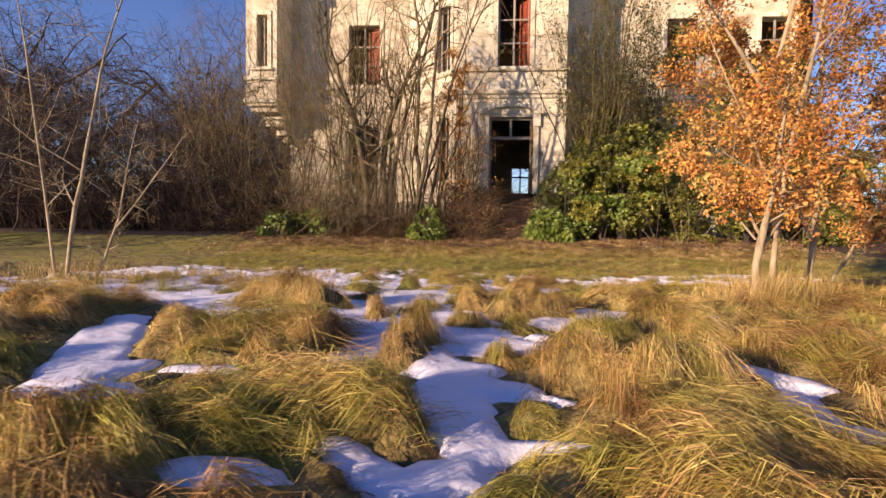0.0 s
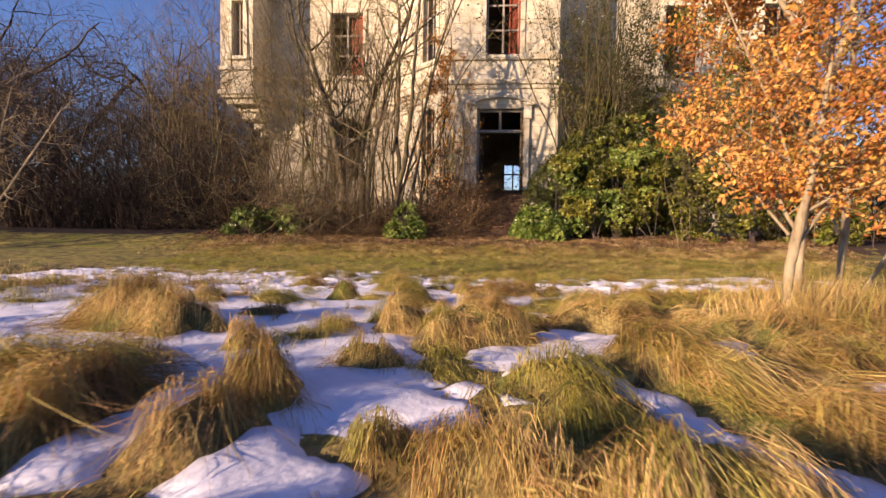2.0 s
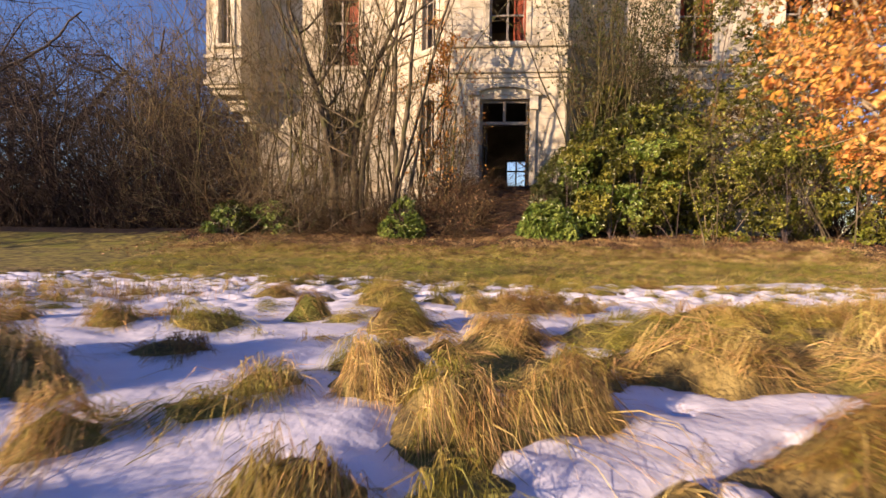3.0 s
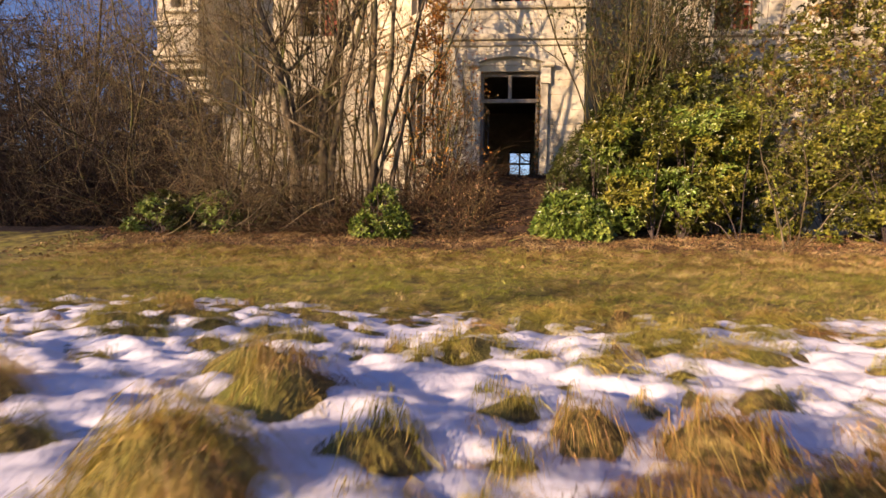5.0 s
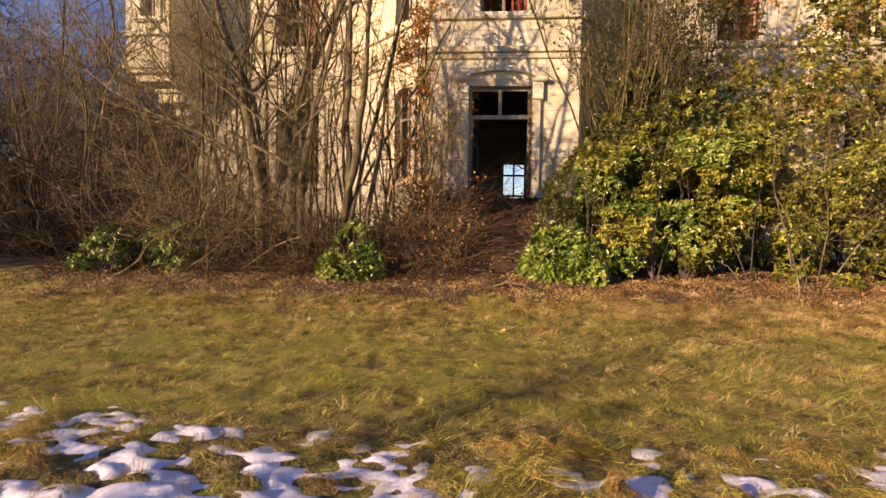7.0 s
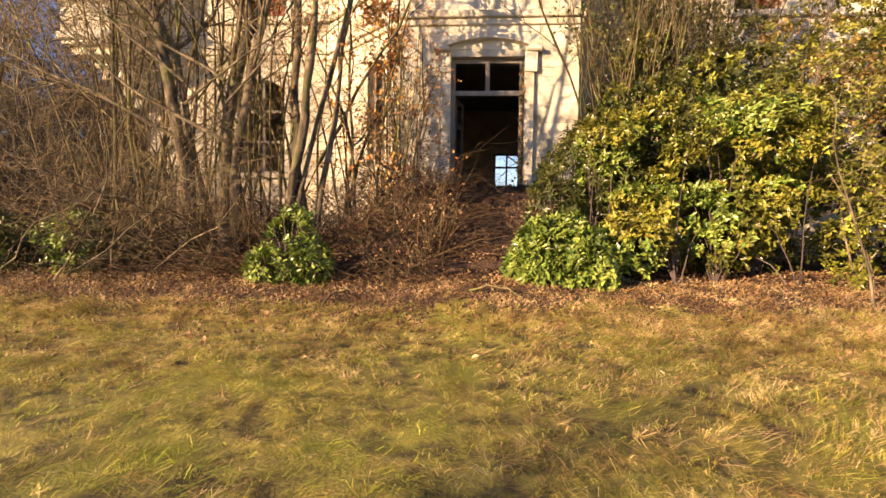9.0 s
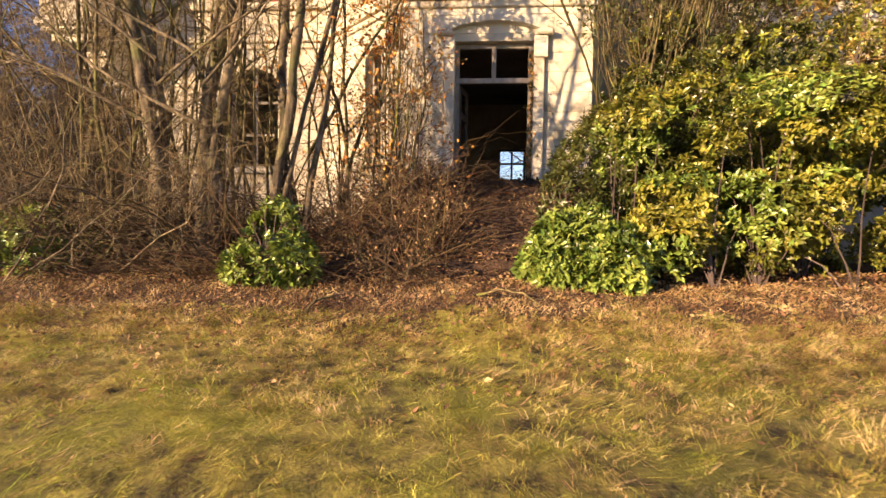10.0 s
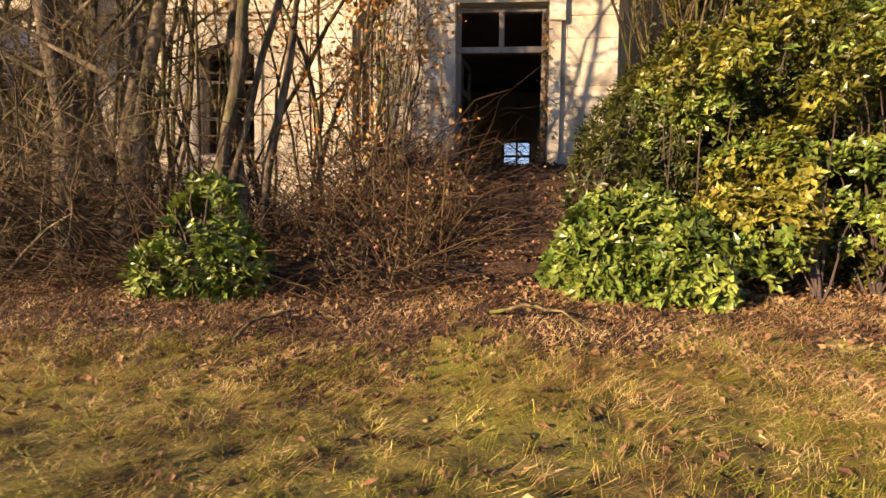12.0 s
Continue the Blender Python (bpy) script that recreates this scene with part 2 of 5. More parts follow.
# ---- ground ----
# tussocks: x, y, radius, height
TUSSOCKS_A = [
    (-1.06, 2.43, 0.46, 0.15), (-0.80, 1.31, 0.24, 0.17), (-0.42, 1.43, 0.31, 0.21), (-0.34, 2.22, 0.16, 0.22), (-0.17, 1.22, 0.09, 0.14),
    (-2.56, 2.67, 0.29, 0.26), (-1.72, 1.70, 0.08, 0.13), (0.07, 2.28, 0.10, 0.06), (-0.00, 1.94, 0.06, 0.09), (-0.01, 1.53, 0.03, 0.07),
    (0.35, 1.99, 0.18, 0.20), (0.69, 1.93, 0.22, 0.21), (0.14, 1.47, 0.09, 0.10), (0.38, 1.50, 0.15, 0.12), (0.57, 1.36, 0.25, 0.15),
    (0.07, 1.21, 0.12, 0.05), (0.76, 1.35, 0.10, 0.12), (1.27, 2.28, 0.26, 0.10), (1.46, 2.21, 0.22, 0.08), (1.13, 1.62, 0.10, 0.12),
    (-1.04, 1.12, 0.13, 0.16), (-0.85, 1.17, 0.11, 0.08), (-0.40, 1.15, 0.11, 0.07), (0.86, 1.29, 0.13, 0.08), (-0.39, 2.58, 0.19, 0.20),
]
TUSSOCKS_B = [
    (-1.04, 2.88, 0.18, 0.07), (-0.76, 3.16, 0.15, 0.16), (-1.38, 3.49, 0.40, 0.29), (-0.53, 3.40, 0.17, 0.06), (-0.46, 3.65, 0.12, 0.09),
    (-0.12, 2.99, 0.14, 0.12), (-0.11, 3.71, 0.15, 0.22), (0.13, 3.44, 0.15, 0.18), (0.39, 3.50, 0.19, 0.15), (0.17, 3.01, 0.11, 0.08),
    (0.15, 2.66, 0.06, 0.06), (0.30, 2.66, 0.10, 0.11), (0.59, 2.70, 0.19, 0.14), (0.92, 3.05, 0.29, 0.17), (1.00, 2.86, 0.21, 0.15),
    (0.84, 3.81, 0.23, 0.18), (1.07, 3.79, 0.29, 0.14), (1.57, 3.52, 0.22, 0.17), (1.07, 2.75, 0.13, 0.13), (0.04, 2.60, 0.06, 0.03),
    (-1.16, 4.55, 0.17, 0.12), (-1.02, 4.02, 0.14, 0.09), (-0.75, 3.82, 0.14, 0.08), (-0.65, 4.06, 0.11, 0.08), (-1.61, 4.51, 0.13, 0.10),
]
TUSSOCKS_C = [
    (-0.77, 4.92, 0.09, 0.20), (-0.54, 4.80, 0.13, 0.06), (-0.55, 4.31, 0.06, 0.06), (-0.20, 4.58, 0.15, 0.21), (-0.19, 3.91, 0.14, 0.13),
    (0.29, 4.39, 0.18, 0.15), (0.05, 4.22, 0.09, 0.11), (0.57, 3.90, 0.13, 0.11), (-0.50, 5.64, 0.16, 0.14), (-0.54, 6.29, 0.18, 0.13),
    (-0.14, 5.88, 0.12, 0.08), (0.17, 6.33, 0.12, 0.04), (0.37, 6.05, 0.11, 0.10), (0.14, 5.41, 0.09, 0.13), (0.42, 5.47, 0.19, 0.10),
    (0.69, 6.00, 0.14, 0.11), (0.99, 6.43, 0.08, 0.11), (0.87, 5.80, 0.14, 0.06), (-1.49, 6.14, 0.16, 0.10), (-0.98, 5.82, 0.07, 0.08),
    (-2.03, 7.50, 0.17, 0.11), (-1.40, 7.41, 0.13, 0.10), (-1.84, 7.82, 0.14, 0.10), (-2.21, 7.99, 0.12, 0.08), (-0.86, 7.17, 0.17, 0.09),
]
TUSSOCKS_D = [
    (-1.11, 7.43, 0.11, 0.07), (-0.28, 7.02, 0.07, 0.14), (-0.17, 6.94, 0.14, 0.06), (0.05, 7.14, 0.19, 0.11), (0.32, 7.00, 0.11, 0.07),
    (0.12, 7.68, 0.11, 0.07), (-0.83, 6.66, 0.16, 0.12), (-1.70, 7.18, 0.18, 0.08), (-1.17, 6.97, 0.10, 0.10), (0.66, 7.03, 0.09, 0.05),
    (1.05, 7.45, 0.20, 0.10), (0.90, 7.25, 0.21, 0.04), (0.56, 6.84, 0.19, 0.04), (1.07, 7.01, 0.10, 0.05), (1.28, 7.11, 0.17, 0.08),
    (1.51, 7.19, 0.09, 0.05), (1.62, 7.54, 0.15, 0.04), (1.96, 7.74, 0.12, 0.06), (0.56, 7.83, 0.25, 0.06), (-1.27, 7.80, 0.08, 0.06),
    (-0.79, 7.84, 0.11, 0.07), (0.92, 7.86, 0.09, 0.18), (1.43, 7.92, 0.08, 0.07), (1.78, 7.97, 0.11, 0.04),
]
# snow in the hollows: x, y, half length, half width, turn in degrees
SNOW_STRIPS_A = [
    (-1.83, 2.24, 0.67, 0.160, -61), (-1.54, 1.82, 0.24, 0.100, 65), (-1.36, 1.58, 0.15, 0.100, 48), (-1.09, 1.40, 0.11, 0.060, -2), (-3.37, 4.53, 0.37, 0.120, 102),
    (-2.40, 3.56, 0.27, 0.080, 11), (-2.91, 3.08, 0.19, 0.100, -16), (-1.33, 3.13, 0.17, 0.090, -0), (-1.03, 2.22, 0.10, 0.060, 33), (-1.14, 1.93, 0.17, 0.050, 0),
    (-0.60, 2.33, 0.29, 0.120, 87), (-1.30, 4.51, 0.38, 0.150, -45), (-0.89, 3.14, 0.27, 0.080, -51), (-0.57, 4.37, 0.86, 0.150, 79), (-0.31, 3.33, 0.12, 0.080, 10),
    (-0.03, 2.64, 0.30, 0.140, -28), (-0.15, 2.09, 0.20, 0.100, 8), (-0.11, 1.73, 0.53, 0.130, -81), (0.02, 1.86, 0.15, 0.100, -14), (0.22, 1.35, 0.19, 0.035, 3),
]
SNOW_STRIPS_B = [
    (0.25, 1.70, 0.11, 0.030, -39), (0.93, 2.46, 0.28, 0.040, -68), (1.12, 2.09, 0.19, 0.050, -56), (1.02, 1.66, 0.22, 0.050, -99), (1.07, 1.52, 0.09, 0.070, -4),
    (1.41, 2.10, 0.12, 0.030, 18), (1.77, 2.77, 0.25, 0.060, -73), (0.77, 3.43, 0.50, 0.080, 36), (0.73, 1.66, 0.07, 0.030, -38), (-0.61, 1.11, 0.16, 0.070, -13),
    (-0.29, 1.19, 0.17, 0.070, -44), (-0.08, 1.16, 0.11, 0.070, -20), (1.43, 3.48, 0.12, 0.060, 45), (0.50, 3.35, 0.16, 0.050, 22), (0.49, 3.15, 0.15, 0.040, 32),
    (0.67, 3.53, 0.23, 0.060, -72), (1.06, 3.65, 0.27, 0.050, 18), (0.75, 2.95, 0.21, 0.050, -77), (0.86, 2.72, 0.11, 0.050, -42), (1.43, 3.36, 0.19, 0.050, -76),
]
SNOW_STRIPS_C = [
    (0.32, 3.21, 0.07, 0.040, -29), (0.43, 2.95, 0.12, 0.030, -89), (0.28, 2.73, 0.08, 0.050, -10), (0.42, 2.63, 0.06, 0.030, -31), (0.54, 4.36, 0.18, 0.070, -25),
    (0.75, 5.29, 0.34, 0.080, -54), (3.21, 8.46, 0.76, 0.080, 14), (2.24, 4.87, 0.10, 0.050, -45), (0.79, 3.72, 0.15, 0.060, -13), (0.64, 3.43, 0.14, 0.070, -86),
    (0.93, 3.51, 0.16, 0.060, 1), (0.54, 4.22, 0.30, 0.060, -67), (0.78, 5.13, 0.36, 0.080, -62), (0.83, 4.35, 0.11, 0.050, -71), (0.21, 3.67, 0.18, 0.060, -69),
    (0.32, 3.62, 0.13, 0.050, 52), (3.56, 8.42, 0.69, 0.070, -1),
]
TUSSOCKS = TUSSOCKS_A + TUSSOCKS_B + TUSSOCKS_C + TUSSOCKS_D
PATCHES = SNOW_STRIPS_A + SNOW_STRIPS_B + SNOW_STRIPS_C


def base_height(x, y):
    z = np.interp(y, [-30, 0, 4.5, 6.5, 8.5, 10, 11.5, 12.2, 12.9, 13.3, 14.2, 30, 400], [0.1, 0.05, 0.05, -0.06, -0.09, 0.0, 0.06, 0.17, 0.32, 0.37, 0.43, 0.5, 1.0])
    calm = np.clip((9.0 - np.abs(x)) / 2, 0, 1) * np.clip((y + 3) / 2, 0, 1) * np.clip((19 - y) / 3, 0, 1)
    lawn = np.clip((y - 8.8) / 0.8, 0, 1) * np.clip((13.4 - y) / 0.6, 0, 1)
    return z + calm * (0.02 * bumps(x, y, 0.8, 1) + lawn * (0.006 * bumps(x, y, 0.08, 21) + 0.006 * bumps(x, y, 0.33, 22)))


def strip_cover(x, y):
    """Level of the snow that lies in the narrow hollows between the tussocks."""
    x, y = np.asarray(x, float), np.asarray(y, float)
    rag = 0.45 * bumps(x, y, 0.11, 3) + 0.25 * bumps(x, y, 0.05, 6)
    s = np.full(x.shape, -0.16)
    for px, py, a, b, t in PATCHES:
        near = (np.abs(x - px) < a + 0.5) & (np.abs(y - py) < a + 0.5)
        if near.any():
            c, d = math.cos(radians(t)), math.sin(radians(t))
            dx, dy = x[near] - px, y[near] - py
            u, v = (dx * c + dy * d) / (a * 1.05), (dy * c - dx * d) / (b * (0.95 if px < 0.75 else 1.35))
            s[near] = np.maximum(s[near], 0.030 - 0.05 * np.clip(u * u + v * v + rag[near] - 1.0, -0.1, 3))
    return s


def snow_cover(x, y):
    """Level of the snow over the bare ground; below zero where grass stands free of it."""
    x, y = np.asarray(x, float), np.asarray(y, float)
    s = strip_cover(x, y)
    # the open snow in the middle of the meadow, up to the lawn
    right = np.interp(y, [2.4, 2.7, 3.4, 4.1, 4.6, 5.2, 6.0, 6.6, 8.0], [-0.1, 0.16, -0.05, 0.0, 0.3, 1.2, 1.6, 3.0, 5.2])
    front = np.interp(x, [-6, -3, -1.3, -0.6, -0.3, 0.2], [4.2, 3.7, 2.95, 2.75, 2.42, 2.42])
    far = 8.30 + np.interp(x, [-3, -0.4, 0.3, 1.2, 2.2, 4], [0.25, 0.1, -0.15, -0.05, 0.2, 0.3]) + 0.16 * bumps(x, y, 0.45, 2) + 0.07 * bumps(x, y, 0.12, 8)
    inside = np.minimum(np.minimum(right - x, x + 5.4 + 0.8 * bumps(x, y, 0.7, 15)), np.minimum(y - front, far - y)) + 0.22 * bumps(x, y, 0.5, 28) * np.clip((np.abs(x - 0.1) - 0.6) / 0.8, 0, 1) + 0.12 * bumps(x, y, 0.22, 4) + 0.05 * bumps(x, y, 0.08, 9)
    ripple = np.clip((y - 4.6) / 1.5, 0.25, 1) * (0.024 * bumps(x, y * 1.6, 0.17, 5) + 0.020 * bumps(x, y * 1.4, 0.06, 19))
    thin = 0.030 * np.clip((y - 7.2) / 1.0, 0, 1)
    return np.maximum(s, 0.030 - thin + ripple - 0.22 * np.clip(-inside, 0, 0.8))


def tussock_list():
    out = []
    for x, y, c, h in TUSSOCKS:
        h *= np.interp(y, [2.0, 2.6, 4.6, 5.2, 6.3, 7.0], [0.50, 0.68, 0.75, 0.95, 0.95, 0.68])
        if c > 0.26:  # a long heap of three
            out += [(x - 0.6 * c, y + 0.25 * c, c * 0.52, h * 0.7), (x, y, c * 0.62, h), (x + 0.6 * c, y - 0.2 * c, c * 0.5, h * 0.8)]
        else:
            out.append((x, y, c * np.interp(y, [2.7, 4.6, 5.2, 6.3], [0.98, 1.1, 1.28, 1.1]), h))
    r = np.random.default_rng(3)
    n = 26000
    X, Y = r.uniform(-8.5, 9, n), r.uniform(-2.5, 8.5, n)
    bare = snow_cover(X, Y)
    for x, y, s in zip(X, Y, bare):
        if r.random() > np.clip((7.4 - abs(x - 0.3)) / 2.5, 0, 1) or r.random() > np.clip((y + 1.7) / 1.5, 0, 1):
            continue
        known = -2.2 < x < 2.2
        snowy = s > -0.004
        if y < 4 and (snow_cover(np.array([x - 0.1, x + 0.1, x, x]), np.array([y, y, y - 0.1, y + 0.1])) > -0.01).any():
            continue
        if snowy and (known or y < 4) and r.random() < np.interp(y, [3, 4.5, 6.0, 8], [0.98, 0.85, 0.6, 0.5]):
            continue
        rad = r.uniform(0.04, 0.085 if y < 4.2 else 0.13) if snowy and known else r.uniform(0.08, 0.19) * (1 - 0.25 * np.clip((y - 4.2) / 2, 0, 1))
        space = 1.05 if snowy else 0.78
        if any((x - a) ** 2 + (y - b) ** 2 < ((rad + c) * space) ** 2 for a, b, c, _ in out):
            continue
        out.append((x, y, rad, rad * r.uniform(0.30, 0.62) * (0.7 if snowy or y > 5 else 1.0) * np.interp(y, [7.2, 8.3], [1.0, 0.45])))
        if len(out) > 1450:
            break
    return out


CLUMPS = tussock_list()


def ground_height(x, y):
    x, y = np.asarray(x, float), np.asarray(y, float)
    z = base_height(x, y)
    meadow = (y > -2.5) & (y < 8.8) & (np.abs(x) < 9)
    if meadow.any():
        mx, my = x[meadow], y[meadow]
        sward = np.clip(-snow_cover(mx, my) / 0.05, 0, 1) * np.clip((8.7 - my) / 0.6, 0, 1)
        z[meadow] += sward * (0.035 + 0.030 * bumps(mx, my, 0.14, 24) + 0.012 * bumps(mx, my, 0.05, 25))
    ground0 = z.copy()
    for a, b, c, h in CLUMPS:
        near = (np.abs(x - a) < 2.2 * c) & (np.abs(y - b) < 2.2 * c)
        if near.any():
            nx, ny = x[near], y[near]
            lump = 1 + 0.30 * bumps(nx, ny, 0.10, 26) + 0.15 * bumps(nx, ny, 0.04, 27)
            d = ((nx - a) ** 2 + (ny - b) ** 2) / (c * 0.85) ** 2 * lump
            z[near] = np.maximum(z[near], ground0[near] + h * (0.85 * np.exp(-d * d * 0.9) + 0.15 * np.exp(-d * 2.2)))
    dip = np.clip((4.4 - y) / 0.4, 0, 1)
    if (dip > 0).any():
        k = dip > 0
        dip[k] *= np.clip((strip_cover(x[k], y[k]) + 0.01) / 0.02, 0, 1)
        z = z - dip * (z - ground0)
    field = np.clip((y - 4.2) / 1.5, 0, 1) * np.clip((8.7 - y) / 0.6, 0, 1) * np.clip((7.6 - np.abs(x - 0.3)) / 1.5, 0, 1)
    return z + field * (0.016 * bumps(x, y, 0.10, 11) + 0.012 * bumps(x, y, 0.05, 12))


def snow_height(x, y):
    return base_height(x, y) + snow_cover(x, y) + 0.008 * bumps(x, y, 0.12, 7)


def sheet(xs, ys, height):
    X, Y = np.meshgrid(xs, ys)
    Z = height(X.ravel(), Y.ravel())
    nx, ny = len(xs), len(ys)
    i = (np.arange(ny - 1)[:, None] * nx + np.arange(nx - 1)[None, :]).ravel()
    return np.stack([X.ravel(), Y.ravel(), Z], 1), np.stack([i, i + 1, i + nx + 1, i + nx], 1)


xs = np.concatenate([[-400, -200, -100, -60, -40, -30, -22, -16, -12], np.arange(-8, 9.01, 0.07), [12, 16, 22, 30, 40, 60, 100, 200, 400]])
ys = np.concatenate([[-400, -200, -100, -50, -25, -12, -6, -3], np.arange(-2, 9.6, 0.06), np.arange(9.6, 13.6, 0.06), np.arange(13.6, 20, 0.2), [22, 26, 30, 40, 60, 100, 200, 400]])
gv, gf = sheet(xs, ys, ground_height)
ground_mesh = mesh_of("ground", gv, gf, SOIL, True)
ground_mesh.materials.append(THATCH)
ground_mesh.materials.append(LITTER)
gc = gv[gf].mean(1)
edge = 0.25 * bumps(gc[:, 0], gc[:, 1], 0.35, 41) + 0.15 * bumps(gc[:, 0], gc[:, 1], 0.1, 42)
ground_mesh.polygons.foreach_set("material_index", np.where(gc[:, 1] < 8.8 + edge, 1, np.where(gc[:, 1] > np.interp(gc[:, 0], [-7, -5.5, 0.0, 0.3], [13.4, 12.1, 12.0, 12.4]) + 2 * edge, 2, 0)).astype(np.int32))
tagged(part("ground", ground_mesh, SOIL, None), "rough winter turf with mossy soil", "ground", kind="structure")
sv, sf = sheet(np.arange(-8, 9, 0.035), np.arange(-1, 9.3, 0.03), snow_height)
keep = (sv[:, 2] > ground_height(sv[:, 0], sv[:, 1]) - 0.03)[sf].any(1)
sf = sf[keep]
used, back = np.unique(sf, return_inverse=True)
tagged(part("snow", mesh_of("snow", sv[used], back.reshape(-1, 4), SNOW, True), SNOW, None), "thin melting snow lying between grass tussocks", "snow", kind="stuff")

# ---- house ----
GRADE, TOP, EAST = 0.3, 10.4, 11.6
FRONT, WING, BACK = 18.0, 20.1, 27.9
house = thing("chateau", "abandoned pale limestone chateau with red shutters and overgrown entrance", "house", (0.67, 22.0, GRADE))
HOUSE_INV = Matrix.Translation((-0.67, -22.0, -GRADE))


def house_part(name, bm, mat, parent=None, label=""):
    if parent is None:
        bm.transform(HOUSE_INV)
    return part(name, bm, mat, parent or house, label)


def along(p0, p1):
    """Frame of a wall from p0 to p1 (seen from outside, left to right): u along it, y into the house, z up."""
    a = math.atan2(p1[1] - p0[1], p1[0] - p0[0])
    return Matrix.Translation((p0[0], p0[1], 0)) @ Matrix.Rotation(a, 4, "Z"), math.hypot(p1[0] - p0[0], p1[1] - p0[1])


def wall(p0, p1, z0, z1, holes=(), thick=0.45, mat=STONE, name="wall"):
    m, length = along(p0, p1)
    us = sorted({0.0, length, *[v for h in holes for v in h[:2]]})
    vs = sorted({z0, z1, *[v for h in holes for v in h[2:4]]})
    bm = bmesh.new()
    corner = {}
    for u0, u1 in zip(us, us[1:]):
        for v0, v1 in zip(vs, vs[1:]):
            if any(h[0] < (u0 + u1) / 2 < h[1] and h[2] < (v0 + v1) / 2 < h[3] for h in holes):
                continue
            loop = []
            for k in ((u0, v0), (u1, v0), (u1, v1), (u0, v1)):
                if k not in corner:
                    corner[k] = bm.verts.new((k[0], 0, k[1]))
                loop.append(corner[k])
            bm.faces.new(loop)
    behind = bmesh.ops.extrude_face_region(bm, geom=bm.faces[:], use_keep_orig=True)
    bmesh.ops.translate(bm, verts=[v for v in behind["geom"] if isinstance(v, bmesh.types.BMVert)], vec=(0, thick, 0))
    bmesh.ops.recalc_face_normals(bm, faces=bm.faces)
    bm.transform(m)
    return house_part(name, bm, mat)


def band(p0, p1, z0, z1, out, name="string_course", back=0.0, mat=STONE):
    m, length = along(p0, p1)
    bm = box(bmesh.new(), -back, length + back, -out, -0.003, z0, z1, 0.015)
    bm.transform(m)
    return house_part(name, bm, mat)


LW0, LW1 = (-8.1, WING), (-3.29, WING)
LC0, LC1 = (-3.29, WING), (-1.19, FRONT)
CF0, CF1 = (-1.19, FRONT), (2.53, FRONT)
RC0, RC1 = (2.53, FRONT), (4.63, WING)
RW0, RW1 = (4.63, WING), (EAST, WING)
DOOR = (1.106, 2.606, 1.65, 4.55)  # along the middle bay's front
WIN_MID = (1.35, 2.45, 6.28, 8.75)
NARROW = [(1.83, 2.53, 2.35, 4.7), (1.83, 2.53, 6.28, 8.6)]
WIDE = [(2.4, 3.65, 2.35, 4.75), (2.4, 3.65, 6.28, 8.6)]
RIGHT = [(1.85, 2.95, 6.28, 8.6), (1.85, 2.95, 2.35, 4.4), (5.2, 6.3, 6.28, 8.6), (5.2, 6.3, 2.35, 4.4)]
wall(LW0, LW1, GRADE, TOP, WIDE)
WALL_LEFT = wall(LC0, LC1, GRADE, TOP, NARROW)
WALL_MID = wall(CF0, CF1, GRADE, TOP, [DOOR, WIN_MID])
wall(RC0, RC1, GRADE, TOP, [])
wall(RW0, RW1, GRADE, TOP, RIGHT)
wall((EAST, WING), (EAST, BACK), GRADE, TOP)
wall((EAST, BACK), (-8.1, BACK), GRADE, TOP, [(EAST - 2.05, EAST - 1.05, 1.65, 3.95)])
wall((-8.1, BACK), (-8.1, WING), GRADE, TOP)
for p0, p1 in ((LW0, LW1), (LC0, LC1), (CF0, CF1), (RC0, RC1), (RW0, RW1)):
    band(p0, p1, 6.10, 6.26, 0.10)
    band(p0, p1, 5.32, 5.46, 0.12, "cornice")
    band(p0, p1, 5.18, 5.30, 0.06, "cornice")
    band(p0, p1, 9.75, 9.95, 0.10)
    band(p0, p1, TOP - 0.25, TOP + 0.05, 0.35, "cornice")
# roof
bm = bmesh.new()
eave = [(-8.6, WING - 0.5), (-3.5, WING - 0.5), (-1.4, FRONT - 0.5), (2.74, FRONT - 0.5), (4.85, WING - 0.5), (EAST + 0.5, WING - 0.5), (EAST + 0.5, BACK + 0.5), (-8.6, BACK + 0.5)]
low = [bm.verts.new((x, y, TOP + 0.05)) for x, y in eave]
under = [bm.verts.new((x, y, TOP - 0.1)) for x, y in eave]
ridge = [bm.verts.new((-4.5, 23.6, 14.6)), bm.verts.new((8.0, 23.6, 14.6))]
for i in range(8):
    bm.faces.new((under[i], under[(i + 1) % 8], low[(i + 1) % 8], low[i]))
bm.faces.new(list(reversed(under)))
for a, b, r in ((0, 1, [0]), (1, 2, [0]), (2, 3, [1, 0]), (3, 4, [1]), (4, 5, [1]), (5, 6, [1]), (6, 7, [0, 1]), (7, 0, [0])):
    bm.faces.new([low[a], low[b]] + [ridge[k] for k in r])
house_part("roof", bm, SLATE)
# inside: hall walls, floors and ceilings
bm = bmesh.new()
box(bm, -7.7, EAST - 0.46, WING + 0.45, BACK - 0.45, 1.45, 1.65)
box(bm, -0.9, 2.2, FRONT + 0.45, WING + 0.45, 1.45, 1.65)
house_part("hall_floor", bm, DARKWOOD)
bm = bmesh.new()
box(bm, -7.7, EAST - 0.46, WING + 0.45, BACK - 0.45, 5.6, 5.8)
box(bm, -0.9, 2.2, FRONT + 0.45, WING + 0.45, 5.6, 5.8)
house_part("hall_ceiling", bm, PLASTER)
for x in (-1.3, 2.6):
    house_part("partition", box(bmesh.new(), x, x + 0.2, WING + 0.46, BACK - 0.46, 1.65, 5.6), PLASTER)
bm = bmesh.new()
